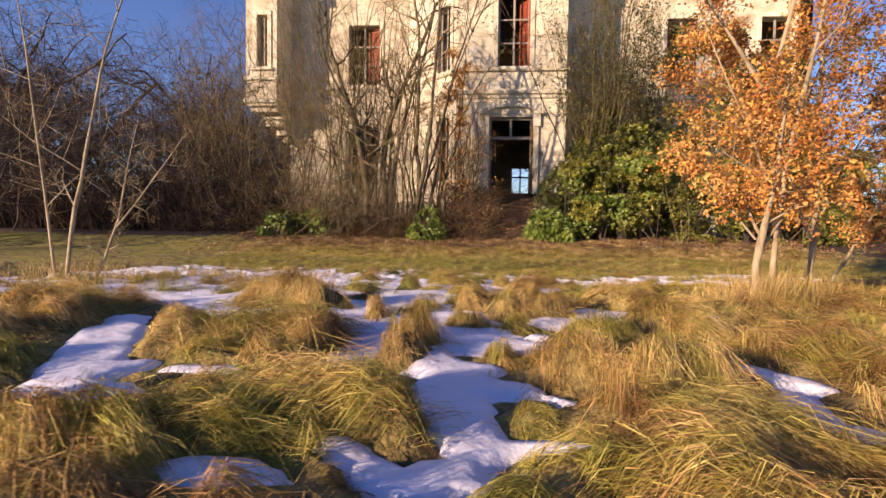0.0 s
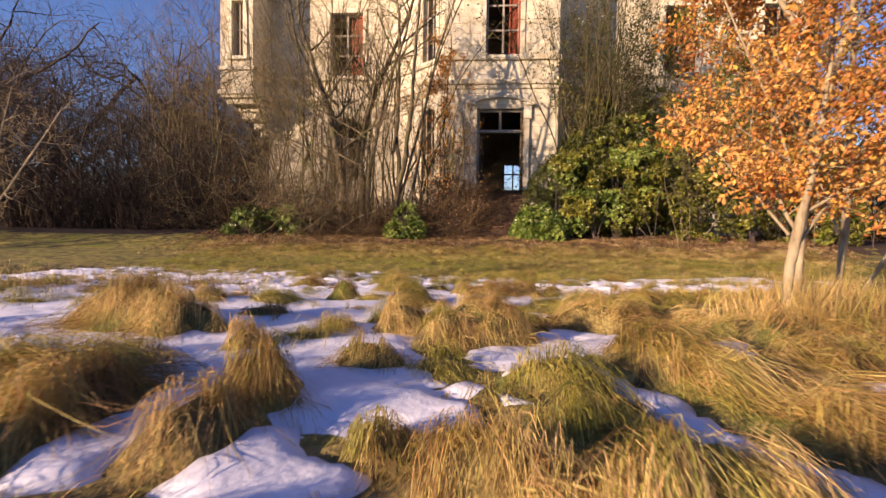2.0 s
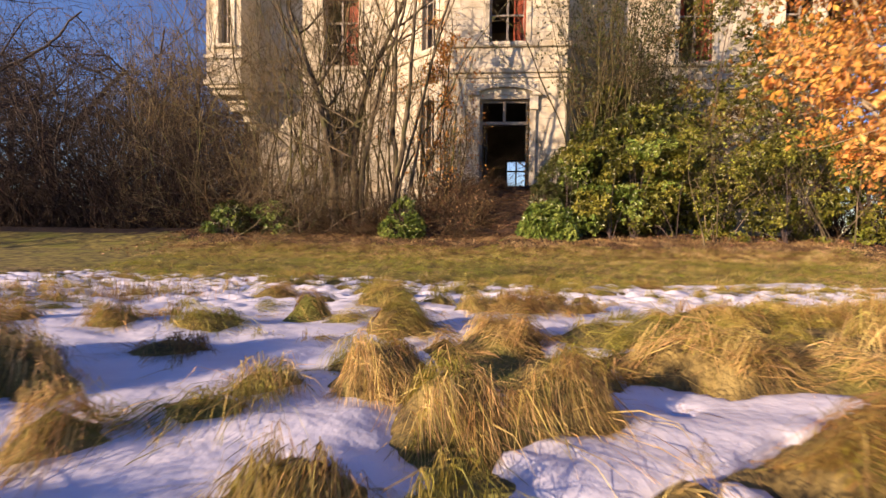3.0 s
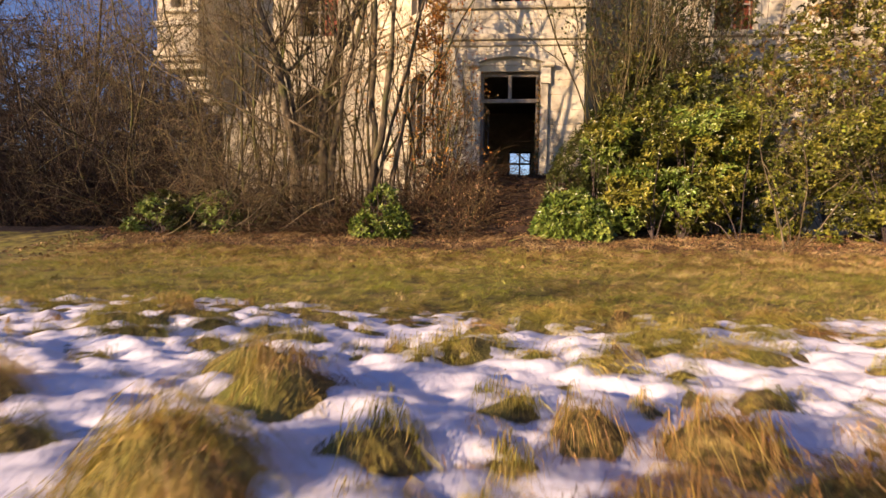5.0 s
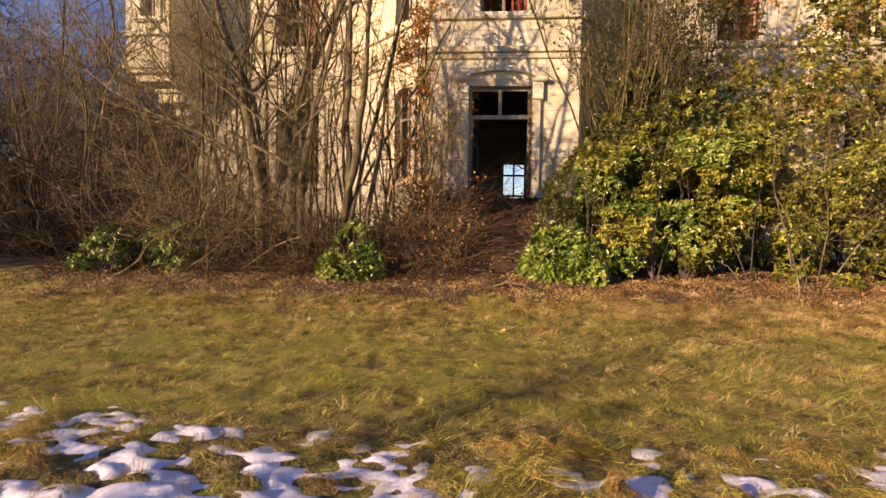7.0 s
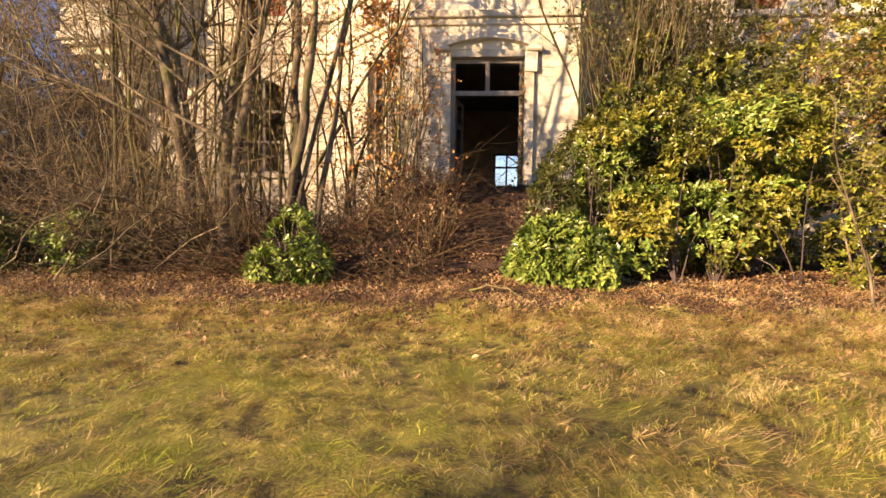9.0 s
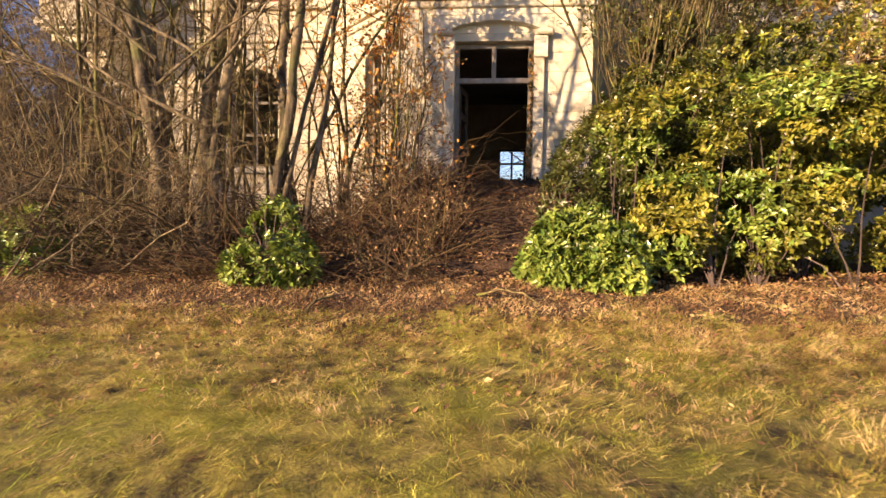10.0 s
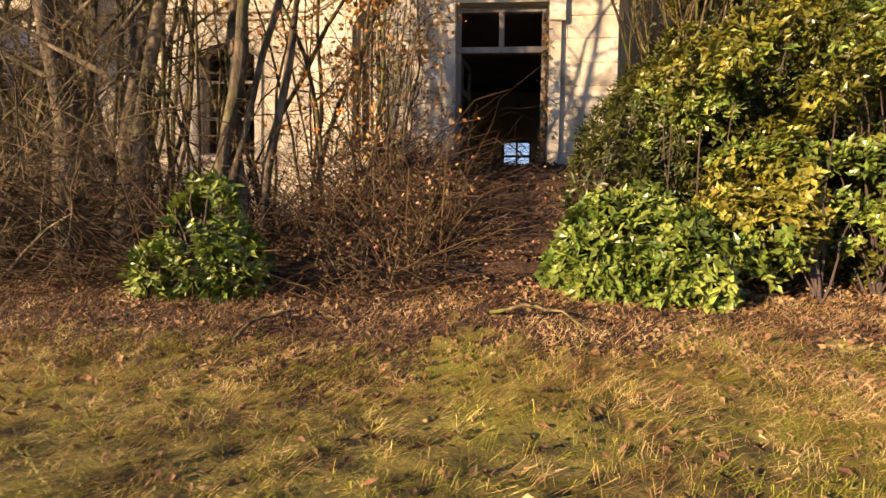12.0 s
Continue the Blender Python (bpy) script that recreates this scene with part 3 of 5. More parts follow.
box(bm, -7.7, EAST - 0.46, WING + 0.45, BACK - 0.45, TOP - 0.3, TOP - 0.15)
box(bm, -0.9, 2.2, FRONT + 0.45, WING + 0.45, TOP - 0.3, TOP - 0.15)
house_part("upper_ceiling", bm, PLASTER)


def window(p0, p1, hole, shutters="", frame_mat=OLDWOOD, panes=3, open_in=70, arch=0.0):
    m, _ = along(p0, p1)
    u0, u1, z0, z1 = hole
    w = thing("window", "", "", (0, 0, 0))
    w.parent = house
    w.matrix_local = HOUSE_INV @ m @ Matrix.Translation(((u0 + u1) / 2, 0, z0))
    half, h = (u1 - u0) / 2, z1 - z0
    bm = bmesh.new()
    box(bm, -half - 0.16, -half, -0.05, -0.004, -0.02, h + 0.16, 0.012)
    box(bm, half, half + 0.16, -0.05, -0.004, -0.02, h + 0.16, 0.012)
    box(bm, -half, half, -0.05, -0.004, h, h + 0.16, 0.012)
    part("surround", bm, BLOCK, w)
    part("sill", box(bmesh.new(), -half - 0.2, half + 0.2, -0.12, -0.004, -0.14, -0.024, 0.015), BLOCK, w)
    bm = bmesh.new()
    for x in (-half, half - 0.07, -0.035):
        box(bm, x, x + 0.07, 0.14, 0.2, 0, h, 0.006)
    for k in range(panes + 1):
        z = k * (h - 0.06) / panes
        box(bm, -half, half, 0.142, 0.198, z, z + 0.06, 0.006)
    part("frame", bm, frame_mat, w)
    if arch:
        bm = bmesh.new()
        top = [(x, h - arch * (x / half) ** 2 - 0.02) for x in np.linspace(-half, half, 13)]
        lowv = [bm.verts.new((x, -0.02, z)) for x, z in top] + [bm.verts.new((half, -0.02, h + 0.002)), bm.verts.new((-half, -0.02, h + 0.002))]
        bm.faces.new(lowv)
        deep = bmesh.ops.extrude_face_region(bm, geom=bm.faces[:], use_keep_orig=True)
        bmesh.ops.translate(bm, verts=[v for v in deep["geom"] if isinstance(v, bmesh.types.BMVert)], vec=(0, 0.3, 0))
        bmesh.ops.recalc_face_normals(bm, faces=bm.faces)
        part("arch", bm, STONE, w)
    for side in shutters:
        bm = bmesh.new()
        s = -1 if side == "l" else 1
        t = half
        for x in (0, t - 0.07):
            box(bm, x, x + 0.07, -0.018, 0.018, 0.02, h - 0.02, 0.004)
        for z in (0.02, h / 2, h - 0.1):
            box(bm, 0.07, t - 0.07, -0.017, 0.017, z, z + 0.08, 0.004)
        n = int(h / 0.07)
        for k in range(n):
            z = 0.12 + k * (h - 0.25) / n
            box(bm, 0.07, t - 0.07, -0.012, 0.012, z, z + 0.045)
        bm.transform(Matrix.Translation((s * half, 0.10, 0)) @ Matrix.Rotation(radians(180 - open_in if s > 0 else open_in), 4, "Z"))
        part("shutter", bm, RED, w, "peeling red louvred shutter")
    return w


window(CF0, CF1, WIN_MID, "r", open_in=52)
for h in NARROW:
    window(LC0, LC1, h, "", arch=0.15)
window(LW0, LW1, WIDE[1], "r", open_in=30)
window(LW0, LW1, WIDE[0], "", arch=0.3)
window(RW0, RW1, RIGHT[0], "lr", open_in=55)
for h in RIGHT[1:]:
    window(RW0, RW1, h, "")
# entrance: surround, hood mould, transom light and the open leaf
entry = thing("entrance", "", "")
entry.parent = house
m, _ = along(CF0, CF1)
entry.matrix_local = HOUSE_INV @ m @ Matrix.Translation(((DOOR[0] + DOOR[1]) / 2, 0, DOOR[2]))
H = DOOR[3] - DOOR[2]
for s in (-1, 1):
    x = s * 0.75
    part("pilaster", box(bmesh.new(), min(x, x + s * 0.20), max(x, x + s * 0.20), -0.10, -0.004, 0, H - 0.35, 0.012), BLOCK, entry)
    part("capital", box(bmesh.new(), min(x, x + s * 0.26), max(x, x + s * 0.26), -0.12, -0.004, H - 0.346, H + 0.06, 0.012), BLOCK, entry)
    part("label_stop", box(bmesh.new(), min(x + s * 0.02, x + s * 0.36), max(x + s * 0.02, x + s * 0.36), -0.20, -0.004, H + 0.064, H + 0.16, 0.03), BLOCK, entry)
bm = bmesh.new()
for k in range(9):
    a0, a1 = math.pi * (0.08 + 0.84 * k / 9), math.pi * (0.08 + 0.84 * (k + 1) / 9)
    c = [(-math.cos(a) * r, z0 + math.sin(a) * q) for a, r, q, z0 in ((a0, 1.08, 0.42, H + 0.03), (a1, 1.08, 0.42, H + 0.03), (a1, 0.96, 0.30, H + 0.03), (a0, 0.96, 0.30, H + 0.03))]
    f = [bm.verts.new((x, -0.16, z)) for x, z in c] + [bm.verts.new((x, -0.004, z)) for x, z in c]
    for q in ((0, 1, 2, 3), (7, 6, 5, 4), (0, 4, 5, 1), (1, 5, 6, 2), (2, 6, 7, 3), (3, 7, 4, 0)):
        bm.faces.new([f[i] for i in q])
bmesh.ops.remove_doubles(bm, verts=bm.verts, dist=0.001)
part("hood_mould", bm, BLOCK, entry)
bm = bmesh.new()
for x in (-0.75, 0.67):
    box(bm, x, x + 0.08, 0.16, 0.26, 0, H, 0.008)
box(bm, -0.75, 0.75, 0.162, 0.258, H - 0.09, H, 0.008)
box(bm, -0.75, 0.75, 0.150, 0.262, H - 0.76, H - 0.66, 0.008)
box(bm, -0.045, 0.045, 0.155, 0.255, H - 0.664, H - 0.085, 0.008)
part("door_frame", bm, OLDWOOD, entry, "weathered grey timber frame with transom light")
bm = bmesh.new()
for x in (0, 0.56):
    box(bm, x, x + 0.10, -0.022, 0.022, 0.03, H - 0.78, 0.004)
for z in (0.03, 0.85, 1.5, H - 0.90):
    box(bm, 0.10, 0.56, -0.021, 0.021, z, z + 0.12, 0.004)
box(bm, 0.10, 0.56, -0.008, 0.008, 0.15, 0.85)
bm.transform(Matrix.Translation((-0.67, 0.26, 0)) @ Matrix.Rotation(radians(78), 4, "Z"))
part("door_leaf", bm, DARKWOOD, entry, "open dark panelled door leaf")
# garden door on the far side of the hall
garden = thing("garden_door", "", "")
garden.parent = house
m, _ = along((EAST, BACK), (-8.1, BACK))
garden.matrix_local = HOUSE_INV @ m @ Matrix.Translation((EAST - 1.55, 0, 1.65))
for x in (-0.5, 0.43, -0.035):
    part("stile", box(bmesh.new(), x, x + 0.07, 0.30, 0.36, 0, 2.3, 0.006), DARKWOOD, garden)
for z in (0.0, 0.85, 1.72, 2.22):
    part("rail", box(bmesh.new(), -0.5, 0.5, 0.302, 0.358, z, z + 0.08, 0.006), DARKWOOD, garden)
# turret on the corner, carried by a corbel
TX0, TX1, TY0 = -9.25, -8.05, WING - 1.45
prof = [(3.95, 0.04), (4.2, 0.3), (4.5, 0.5), (4.75, 0.85), (4.95, 0.95), (5.15, 1.3), (5.3, 1.45)]
for (z0, d0), (z1, d1) in zip(prof, prof[1:]):
    house_part("corbel_stone", box(bmesh.new(), TX1 - 1.2 * d1 / 1.45, TX1, WING - d1, WING + 0.3, z0, z1 - 0.004, 0.02), BLOCK)
TL = [(TX0, WING + 0.6), (TX0, TY0), (TX1, TY0), (TX1, WING - 0.003)]
wall(TL[0], (TX0, TY0 + 0.302), 5.3, 10.0, [], 0.3, name="turret_wall")
wall(TL[1], TL[2], 5.3, 10.0, [(0.45, 0.85, 6.6, 8.5)], 0.3, name="turret_wall")
wall((TX1, TY0 + 0.302), TL[3], 5.3, 10.0, [], 0.3, name="turret_wall")
window(TL[1], TL[2], (0.45, 0.85, 6.6, 8.5), "", panes=2)
for z0, z1, o in ((5.25, 5.42, 0.08), (6.10, 6.24, 0.08), (9.85, 10.2, 0.14)):
    house_part("turret_band", box(bmesh.new(), TX0 - o, TX1 + o, TY0 - o, WING - 0.4, z0, z1, 0.02), BLOCK)
bm = bmesh.new()
r = bmesh.ops.create_cone(bm, segments=4, radius1=1.15, radius2=0.02, depth=2.6, cap_ends=True, matrix=Matrix.Translation((TX0 + 0.6, TY0 + 0.65, 11.5)) @ Matrix.Rotation(radians(45), 4, "Z"))
house_part("turret_roof", bm, SLATE)

# steps up to the door, under leaves
steps = thing("front_steps", "stone entrance steps buried under brown leaf litter", "steps", (0.67, 15.5, 0.2))
N_STEP = 8
for k in range(N_STEP):
    y0, z = 14.0 + k * 0.42, 0.30 + (k + 1) * 0.1675
    bm = box(bmesh.new(), -1.5, 1.5, y0 - 15.5, y0 + 0.6 - 15.5 if k < N_STEP - 1 else 17.98 - 15.5, -0.1 - 0.0, z - 0.2, 0.02)
    part("step", bm, STONE, steps)


def slope_height(x, y):
    """Top of the litter that buries the steps, or the ground beside them."""
    x, y = np.asarray(x, float), np.asarray(y, float)
    ramp = np.interp(y, [13.0, 13.9, 17.0, 18.2], [0.0, 0.12, 1.30, 1.32])
    ramp = 0.35 * ramp + 0.65 * np.floor(ramp / 0.1675 + 0.3) * 0.1675 * (ramp > 0.02)
    side = np.clip((2.9 - np.abs(x - 0.67)) / 1.2, 0, 1)
    return ground_height(x.ravel(), y.ravel()).reshape(x.shape) + ramp * side * 1.0


lx, ly = np.arange(-8.5, 9.5, 0.1), np.concatenate([np.arange(13.1, 17.9, 0.08), [17.93]])



def bank_height(x, y):
    return slope_height(x, y) - 0.04 + 0.06 * np.clip((y - 13.3 - 0.3 * bumps(x, y, 0.4, 3)) / 0.5, -1, 1) + 0.035 * bumps(x, y, 0.18, 2) + 0.025 * bumps(x, y, 0.06, 5)


lv, lf = sheet(lx, ly, bank_height)
tagged(part("leaf_litter_bank", mesh_of("leaf_litter_bank", lv, lf, LITTER, True), LITTER, None), "bank of rotting brown leaves over the entrance steps", "leaf litter", kind="stuff")

# ---- grass ----


def tussock_blades(select, per, seed, long=1.0, joints=3):
    """Blades in combed locks, each lock with its own root, way and length."""
    r = np.random.default_rng(seed)
    at, lean, hh, ww = [], [], [], []
    for x, y, c, h in select:
        n = int(per * (c / 0.2) ** 1.6 * r.uniform(0.8, 1.2) * np.interp(y, [1.5, 4, 7], [1.25, 0.95, 0.75]))
        m = max(3, int(60 * c))
        lock = r.integers(0, m, n)
        la, lq = r.uniform(0, 2 * np.pi, m), c * np.sqrt(r.uniform(0, 1, m)) * 0.95
        lx_, ly_ = lq * np.cos(la), lq * np.sin(la)
        turn = 1.3 * math.sin(x * 1.3 + 1.7 * y) - 0.8
        swing = turn + r.normal(0, 0.5, m)
        way = np.stack([np.cos(la), np.sin(la)], 1) * (0.3 + 0.9 * (lq / c))[:, None] + 0.9 * np.stack([np.cos(swing), np.sin(swing)], 1)
        px, py = x + lx_[lock] + r.normal(0, 0.16 * c, n), y + ly_[lock] + r.normal(0, 0.16 * c, n)
        at.append(np.stack([px, py, np.zeros(n)], 1))
        lean.append(np.concatenate([way[lock] + r.normal(0, 0.22, (n, 2)), np.zeros((n, 1))], 1) * 1.7)
        hh.append((0.03 + 0.15 * c) * r.uniform(0.6, 1.3, m)[lock] * r.uniform(0.5, 1.4, n) * long * np.interp(y, [4.5, 6.5], [1.0, 0.6]))
        ww.append(r.uniform(0.0014, 0.0030, n))
    at, lean, hh, ww = np.concatenate(at), np.concatenate(lean), np.concatenate(hh), np.concatenate(ww)
    free = (strip_cover(at[:, 0], at[:, 1]) < -0.005) | (at[:, 1] > 4.2)
    at, lean, hh, ww = at[free], lean[free], hh[free], ww[free]
    at[:, 2] = ground_height(at[:, 0], at[:, 1]) - 0.01
    return blades(at, lean, hh, ww, 0.8, joints)


def draped_blades(select, per, seed, long=1.0, lift=0.03):
    """Long blades in locks, lying combed down over their tussock."""
    r = np.random.default_rng(seed)
    at, way, lo, up, ww = [], [], [], [], []
    for x, y, c, h in select:
        n = int(per * (c / 0.2) ** 1.8 * r.uniform(0.85, 1.15) * np.interp(y, [2.0, 3.5, 7], [1.8, 1.15, 0.75]))
        m = max(5, int(110 * c))
        lock = r.integers(0, m, n)
        la, lq = r.uniform(0, 2 * np.pi, m), c * np.sqrt(r.uniform(0, 1, m)) * 1.05
        turn = 0.85 * math.sin(x * 1.3 + 1.7 * y) - 0.7
        swing = turn + r.normal(0, 0.4, m)
        d = np.stack([np.cos(la), np.sin(la)], 1) * (0.02 + 0.24 * (lq / c))[:, None] + 0.9 * np.stack([np.cos(swing), np.sin(swing)], 1)
        d = unit(unit(d)[lock] + r.normal(0, 0.26, (n, 2)))
        base = np.stack([x + lq * np.cos(la), y + lq * np.sin(la)], 1)[lock] - d * 0.25 * c + r.normal(0, 0.13 * c, (n, 2))
        at.append(base)
        way.append(d)
        lo.append((0.08 + 0.75 * c) * r.uniform(0.7, 1.3, m)[lock] * r.uniform(0.5, 1.25, n) * long * np.interp(y, [4.8, 6.5], [1.0, 0.65]))
        up.append(lift * (0.4 + 3 * c) * r.uniform(0.1, 2.0, m)[lock] * r.uniform(0.2, 1.9, n))
        ww.append(r.uniform(0.0009, 0.0022, n))
    at, way, lo, up, ww = np.concatenate(at), np.concatenate(way), np.concatenate(lo)[:, None], np.concatenate(up), np.concatenate(ww)[:, None]
    free = (strip_cover(at[:, 0], at[:, 1]) < -0.005) | (at[:, 1] > 4.2)
    at, way, lo, up, ww = at[free], way[free], lo[free], up[free], ww[free]
    n = len(at)
    tip = at + way * lo
    over = (strip_cover(tip[:, 0], tip[:, 1]) > 0.0) & (tip[:, 1] < 4.3) & (r.random(n) < 0.8)  # short where they would hide the snow
    lo = np.where(over[:, None], lo * 0.45, lo)
    side = np.stack([-way[:, 1], way[:, 0]], 1) * ww * 0.5
    bend = r.normal(0, 0.12, (n, 1)) * np.stack([-way[:, 1], way[:, 0]], 1)
    rise = np.zeros(n)
    out = []
    for k, taper, e in ((0.0, 1.0, 0.0), (0.35, 1.0, 1.0), (0.7, 0.75, 1.05), (1.0, 0.1, 0.35)):
        c = at + way * lo * k + bend * lo * k * k
        z = ground_height(c[:, 0], c[:, 1]) + 0.004 + up * e - 0.012 * (k == 0)
        tilt = r.normal(0, 0.35, n) * ww[:, 0]
        out += [np.concatenate([c - side * taper, (z - tilt)[:, None]], 1), np.concatenate([c + side * taper, (z + tilt)[:, None]], 1)]
    v = np.stack(out, 1).reshape(-1, 3)
    b = np.arange(n)[:, None, None] * 8
    return v, (b + np.array([[0, 1, 3, 2], [2, 3, 5, 4], [4, 5, 7, 6]])[None]).reshape(-1, 4)


near = [c for c in CLUMPS if c[1] > 0.7 and -1.1 * c[1] - 0.6 < c[0] < 0.85 * c[1] + 0.7 and abs(c[0]) < 4.5]
rest = [c for c in CLUMPS if c not in near]
straw = [c for i, c in enumerate(near) if (c[3] > 0.10 if c[1] < 6.3 else False) or (i % 3 > 0 if c[1] < 6.3 else i % 4 == 0)]
green = [c for c in near if c not in straw]
for name, label, group, per, mat, seed in (("dry_tussock_grass", "straw-coloured bent grass tussocks in winter sun", straw, 120, STRAW, 11), ("green_tussock_grass", "short olive-green grass tussocks in snow", green, 90, GREENGRASS, 12), ("far_tussock_grass", "dry tussocks at the edge of the meadow", rest, 26, STRAW, 13)):
    v, f = tussock_blades(group, per, seed, 1.0, 2 if name.startswith("far") else 3)
    tagged(part(name, mesh_of(name, v, f, mat), mat, None), label, "grass", kind="stuff")
for name, label, group, per, mat, seed in (("draped_dry_grass", "long straw-coloured grass lying combed over its tussocks", straw, 680, STRAW, 21), ("draped_green_grass", "olive-green grass lying over small tussocks", green, 500, GREENGRASS, 22), ("green_undergrowth_grass", "green blades growing through the straw tussocks", straw[::3], 320, GREENGRASS, 23)):
    v, f = draped_blades(group, per, seed)
    tagged(part(name, mesh_of(name, v, f, mat), mat, None), label, "grass", kind="stuff")


def turf(n, x0, x1, y0, y1, h0, h1, seed, name, mat, label, snowless=True):
    r = np.random.default_rng(seed)
    x, y = r.uniform(x0, x1, n), r.uniform(y0, y1, n)
    ok = np.ones(n, bool) if not snowless else snow_height(x, y) < ground_height(x, y) - 0.012
    x, y = x[ok], y[ok]
    at = np.stack([x, y, ground_height(x, y) - 0.005], 1)
    m = len(at)
    lean = r.normal(0, 1.0, (m, 3)) * [1, 1, 0] + [0.6, -0.4, 0]
    v, f = blades(at, lean, r.uniform(h0, h1, m) * (0.75 + 0.4 * bumps(x, y, 0.3, 2)), r.uniform(0.0014, 0.003, m), 0.5, 2)
    tagged(part(name, mesh_of(name, v, f, mat), mat, None), label, "grass", kind="stuff")


turf(45000, -4, 5, 0.6, 8.9, 0.02, 0.055, 31, "meadow_grass", GREENGRASS, "short mixed grass between the tussocks")
turf(45000, -4, 5, 0.6, 8.4, 0.02, 0.06, 32, "bent_meadow_grass", STRAW, "bent straw-coloured grass between the tussocks")
rt = np.random.default_rng(36)
for name, label, count, mat, seed, lo, hi in (("lawn_grass", "tufted mossy olive lawn before the house", 5600, LAWN, 37, -5.5, 7.0), ("dead_lawn_grass", "dead straw tufts lying in the lawn", 1400, BROWNGRASS, 38, -5.5, 7.0), ("straw_lawn_grass", "bleached straw tufts in the lawn beside the shrubs", 900, BROWNGRASS, 39, 0.8, 7.0)):
    tufts = [(rt.uniform(lo, hi), 8.3 + 4.1 * rt.random() ** 0.9, rt.uniform(0.05, 0.14), 0.0) for _ in range(count)]
    v, f = tussock_blades(tufts, 66, seed, 2.8, 2)
    tagged(part(name, mesh_of(name, v, f, mat), mat, None), label, "grass", kind="stuff")
turf(42000, -6.2, 7.5, 11.7, 13.5, 0.04, 0.12, 34, "border_grass", BROWNGRASS, "tall dead brown grass along the border", False)
turf(16000, -6, -0.2, 10.4, 12.4, 0.03, 0.08, 43, "border_grass", BROWNGRASS, "short dead brown grass before the bare trees", False)
turf(12000, 1.5, 7, 11.0, 12.4, 0.03, 0.10, 44, "border_grass", BROWNGRASS, "dead brown grass before the evergreens", False)


def tall_grass(name, label, spots_, n, seed):
    r = np.random.default_rng(seed)
    S = np.array(spots_)[r.integers(0, len(spots_), n)]
    x, y = S[:, 0] + r.normal(0, 1, n) * S[:, 2], S[:, 1] + r.normal(0, 1, n) * S[:, 2]
    at = np.stack([x, y, ground_height(x, y) - 0.01], 1)
    v, f = blades(at, r.normal(0, 0.3, (n, 3)) * [1, 1, 0], S[:, 3] * r.uniform(0.5, 1.2, n), r.uniform(0.0015, 0.003, n), 0.25)
    tagged(part(name, mesh_of(name, v, f, STRAW), STRAW, None), label, "grass", kind="stuff")


tall_grass("tall_dry_grass", "tall bleached grass round the saplings", [(2.0, 4.0, 0.20, 0.26), (2.4, 4.3, 0.22, 0.28), (3.1, 5.5, 0.3, 0.24), (-3.6, 4.6, 0.5, 0.22), (-4.3, 4.9, 0.4, 0.28), (-2.6, 5.9, 0.4, 0.2)], 3800, 35)


def fallen(n, x0, x1, y0, y1, seed, name, height, label, mat):
    r = np.random.default_rng(seed)
    x, y = r.uniform(x0, x1, n), y0 + (y1 - y0) * r.uniform(0, 1, n) ** 0.36
    at = np.stack([x, y, height(x, y) + r.uniform(0.0, 0.03, n)], 1)
    way = r.normal(0, 1, (n, 3)) * [1, 1, 0.55]
    v, f = leaves(at, way, r.normal(0, 0.5, (n, 3)) + [0, 0, 1], r.uniform(0.03, 0.065, n), r.uniform(0.02, 0.04, n))
    tagged(part(name, mesh_of(name, v, f, mat), mat, None), label, "fallen leaves", kind="stuff")


DEADLEAF = material("dead_leaf", [(0.065, 0.034, 0.015), (0.20, 0.11, 0.046), (0.44, 0.29, 0.15)], 3, 0.7, 0, island=0.6, through_light=0.15, span=0.28)
# darker copy of dead_leaf; the thicket's shade over the steps is in its colour
SHADELEAF = material("shade_leaf", [(0.02, 0.010, 0.006), (0.06, 0.030, 0.014), (0.15, 0.08, 0.036)], 3, 0.5, 0, island=0.6, through_light=0.1, span=0.28)
fallen(24000, -7, 8, 10.0, 14.4, 41, "fallen_leaves", lambda x, y: np.maximum(ground_height(x, y), bank_height(x, y) - 9 * (y < 13.1)), "brown fallen leaves along the lawn's edge", DEADLEAF)
fallen(16000, -2.6, 3.0, 13.0, 17.9, 42, "leaves_on_steps", bank_height, "brown leaves lying over the steps, with shade put into their colour", SHADELEAF)

# ---- shrubs ----


def shell_points(r, blobs, n):
    """Points near the skin of a union of ellipsoids (x, y, z, rx, ry, rz), with the outward way."""
    w = np.array([b[3] * b[4] + b[4] * b[5] + b[3] * b[5] for b in blobs])
    k = r.choice(len(blobs), n * 2, p=w / w.sum())
    B = np.array(blobs)[k]
    d = unit(r.normal(0, 1, (n * 2, 3)))
    lump = 1 + 0.16 * bumps(d[:, 0] * 3 + B[:, 0], d[:, 1] * 3 + d[:, 2] * 2, 0.8, 3)
    p = B[:, :3] + d * B[:, 3:] * (lump * r.uniform(0.72, 1.03, n * 2) ** 0.6)[:, None]
    inside = np.zeros(len(p), bool)
    for b in blobs:
        inside |= (((p - b[:3]) / b[3:]) ** 2).sum(1) < 0.50
    ok = ~inside & (p[:, 2] > 0.36)
    return p[ok][:n], unit(d / B[:, 3:])[ok][:n]


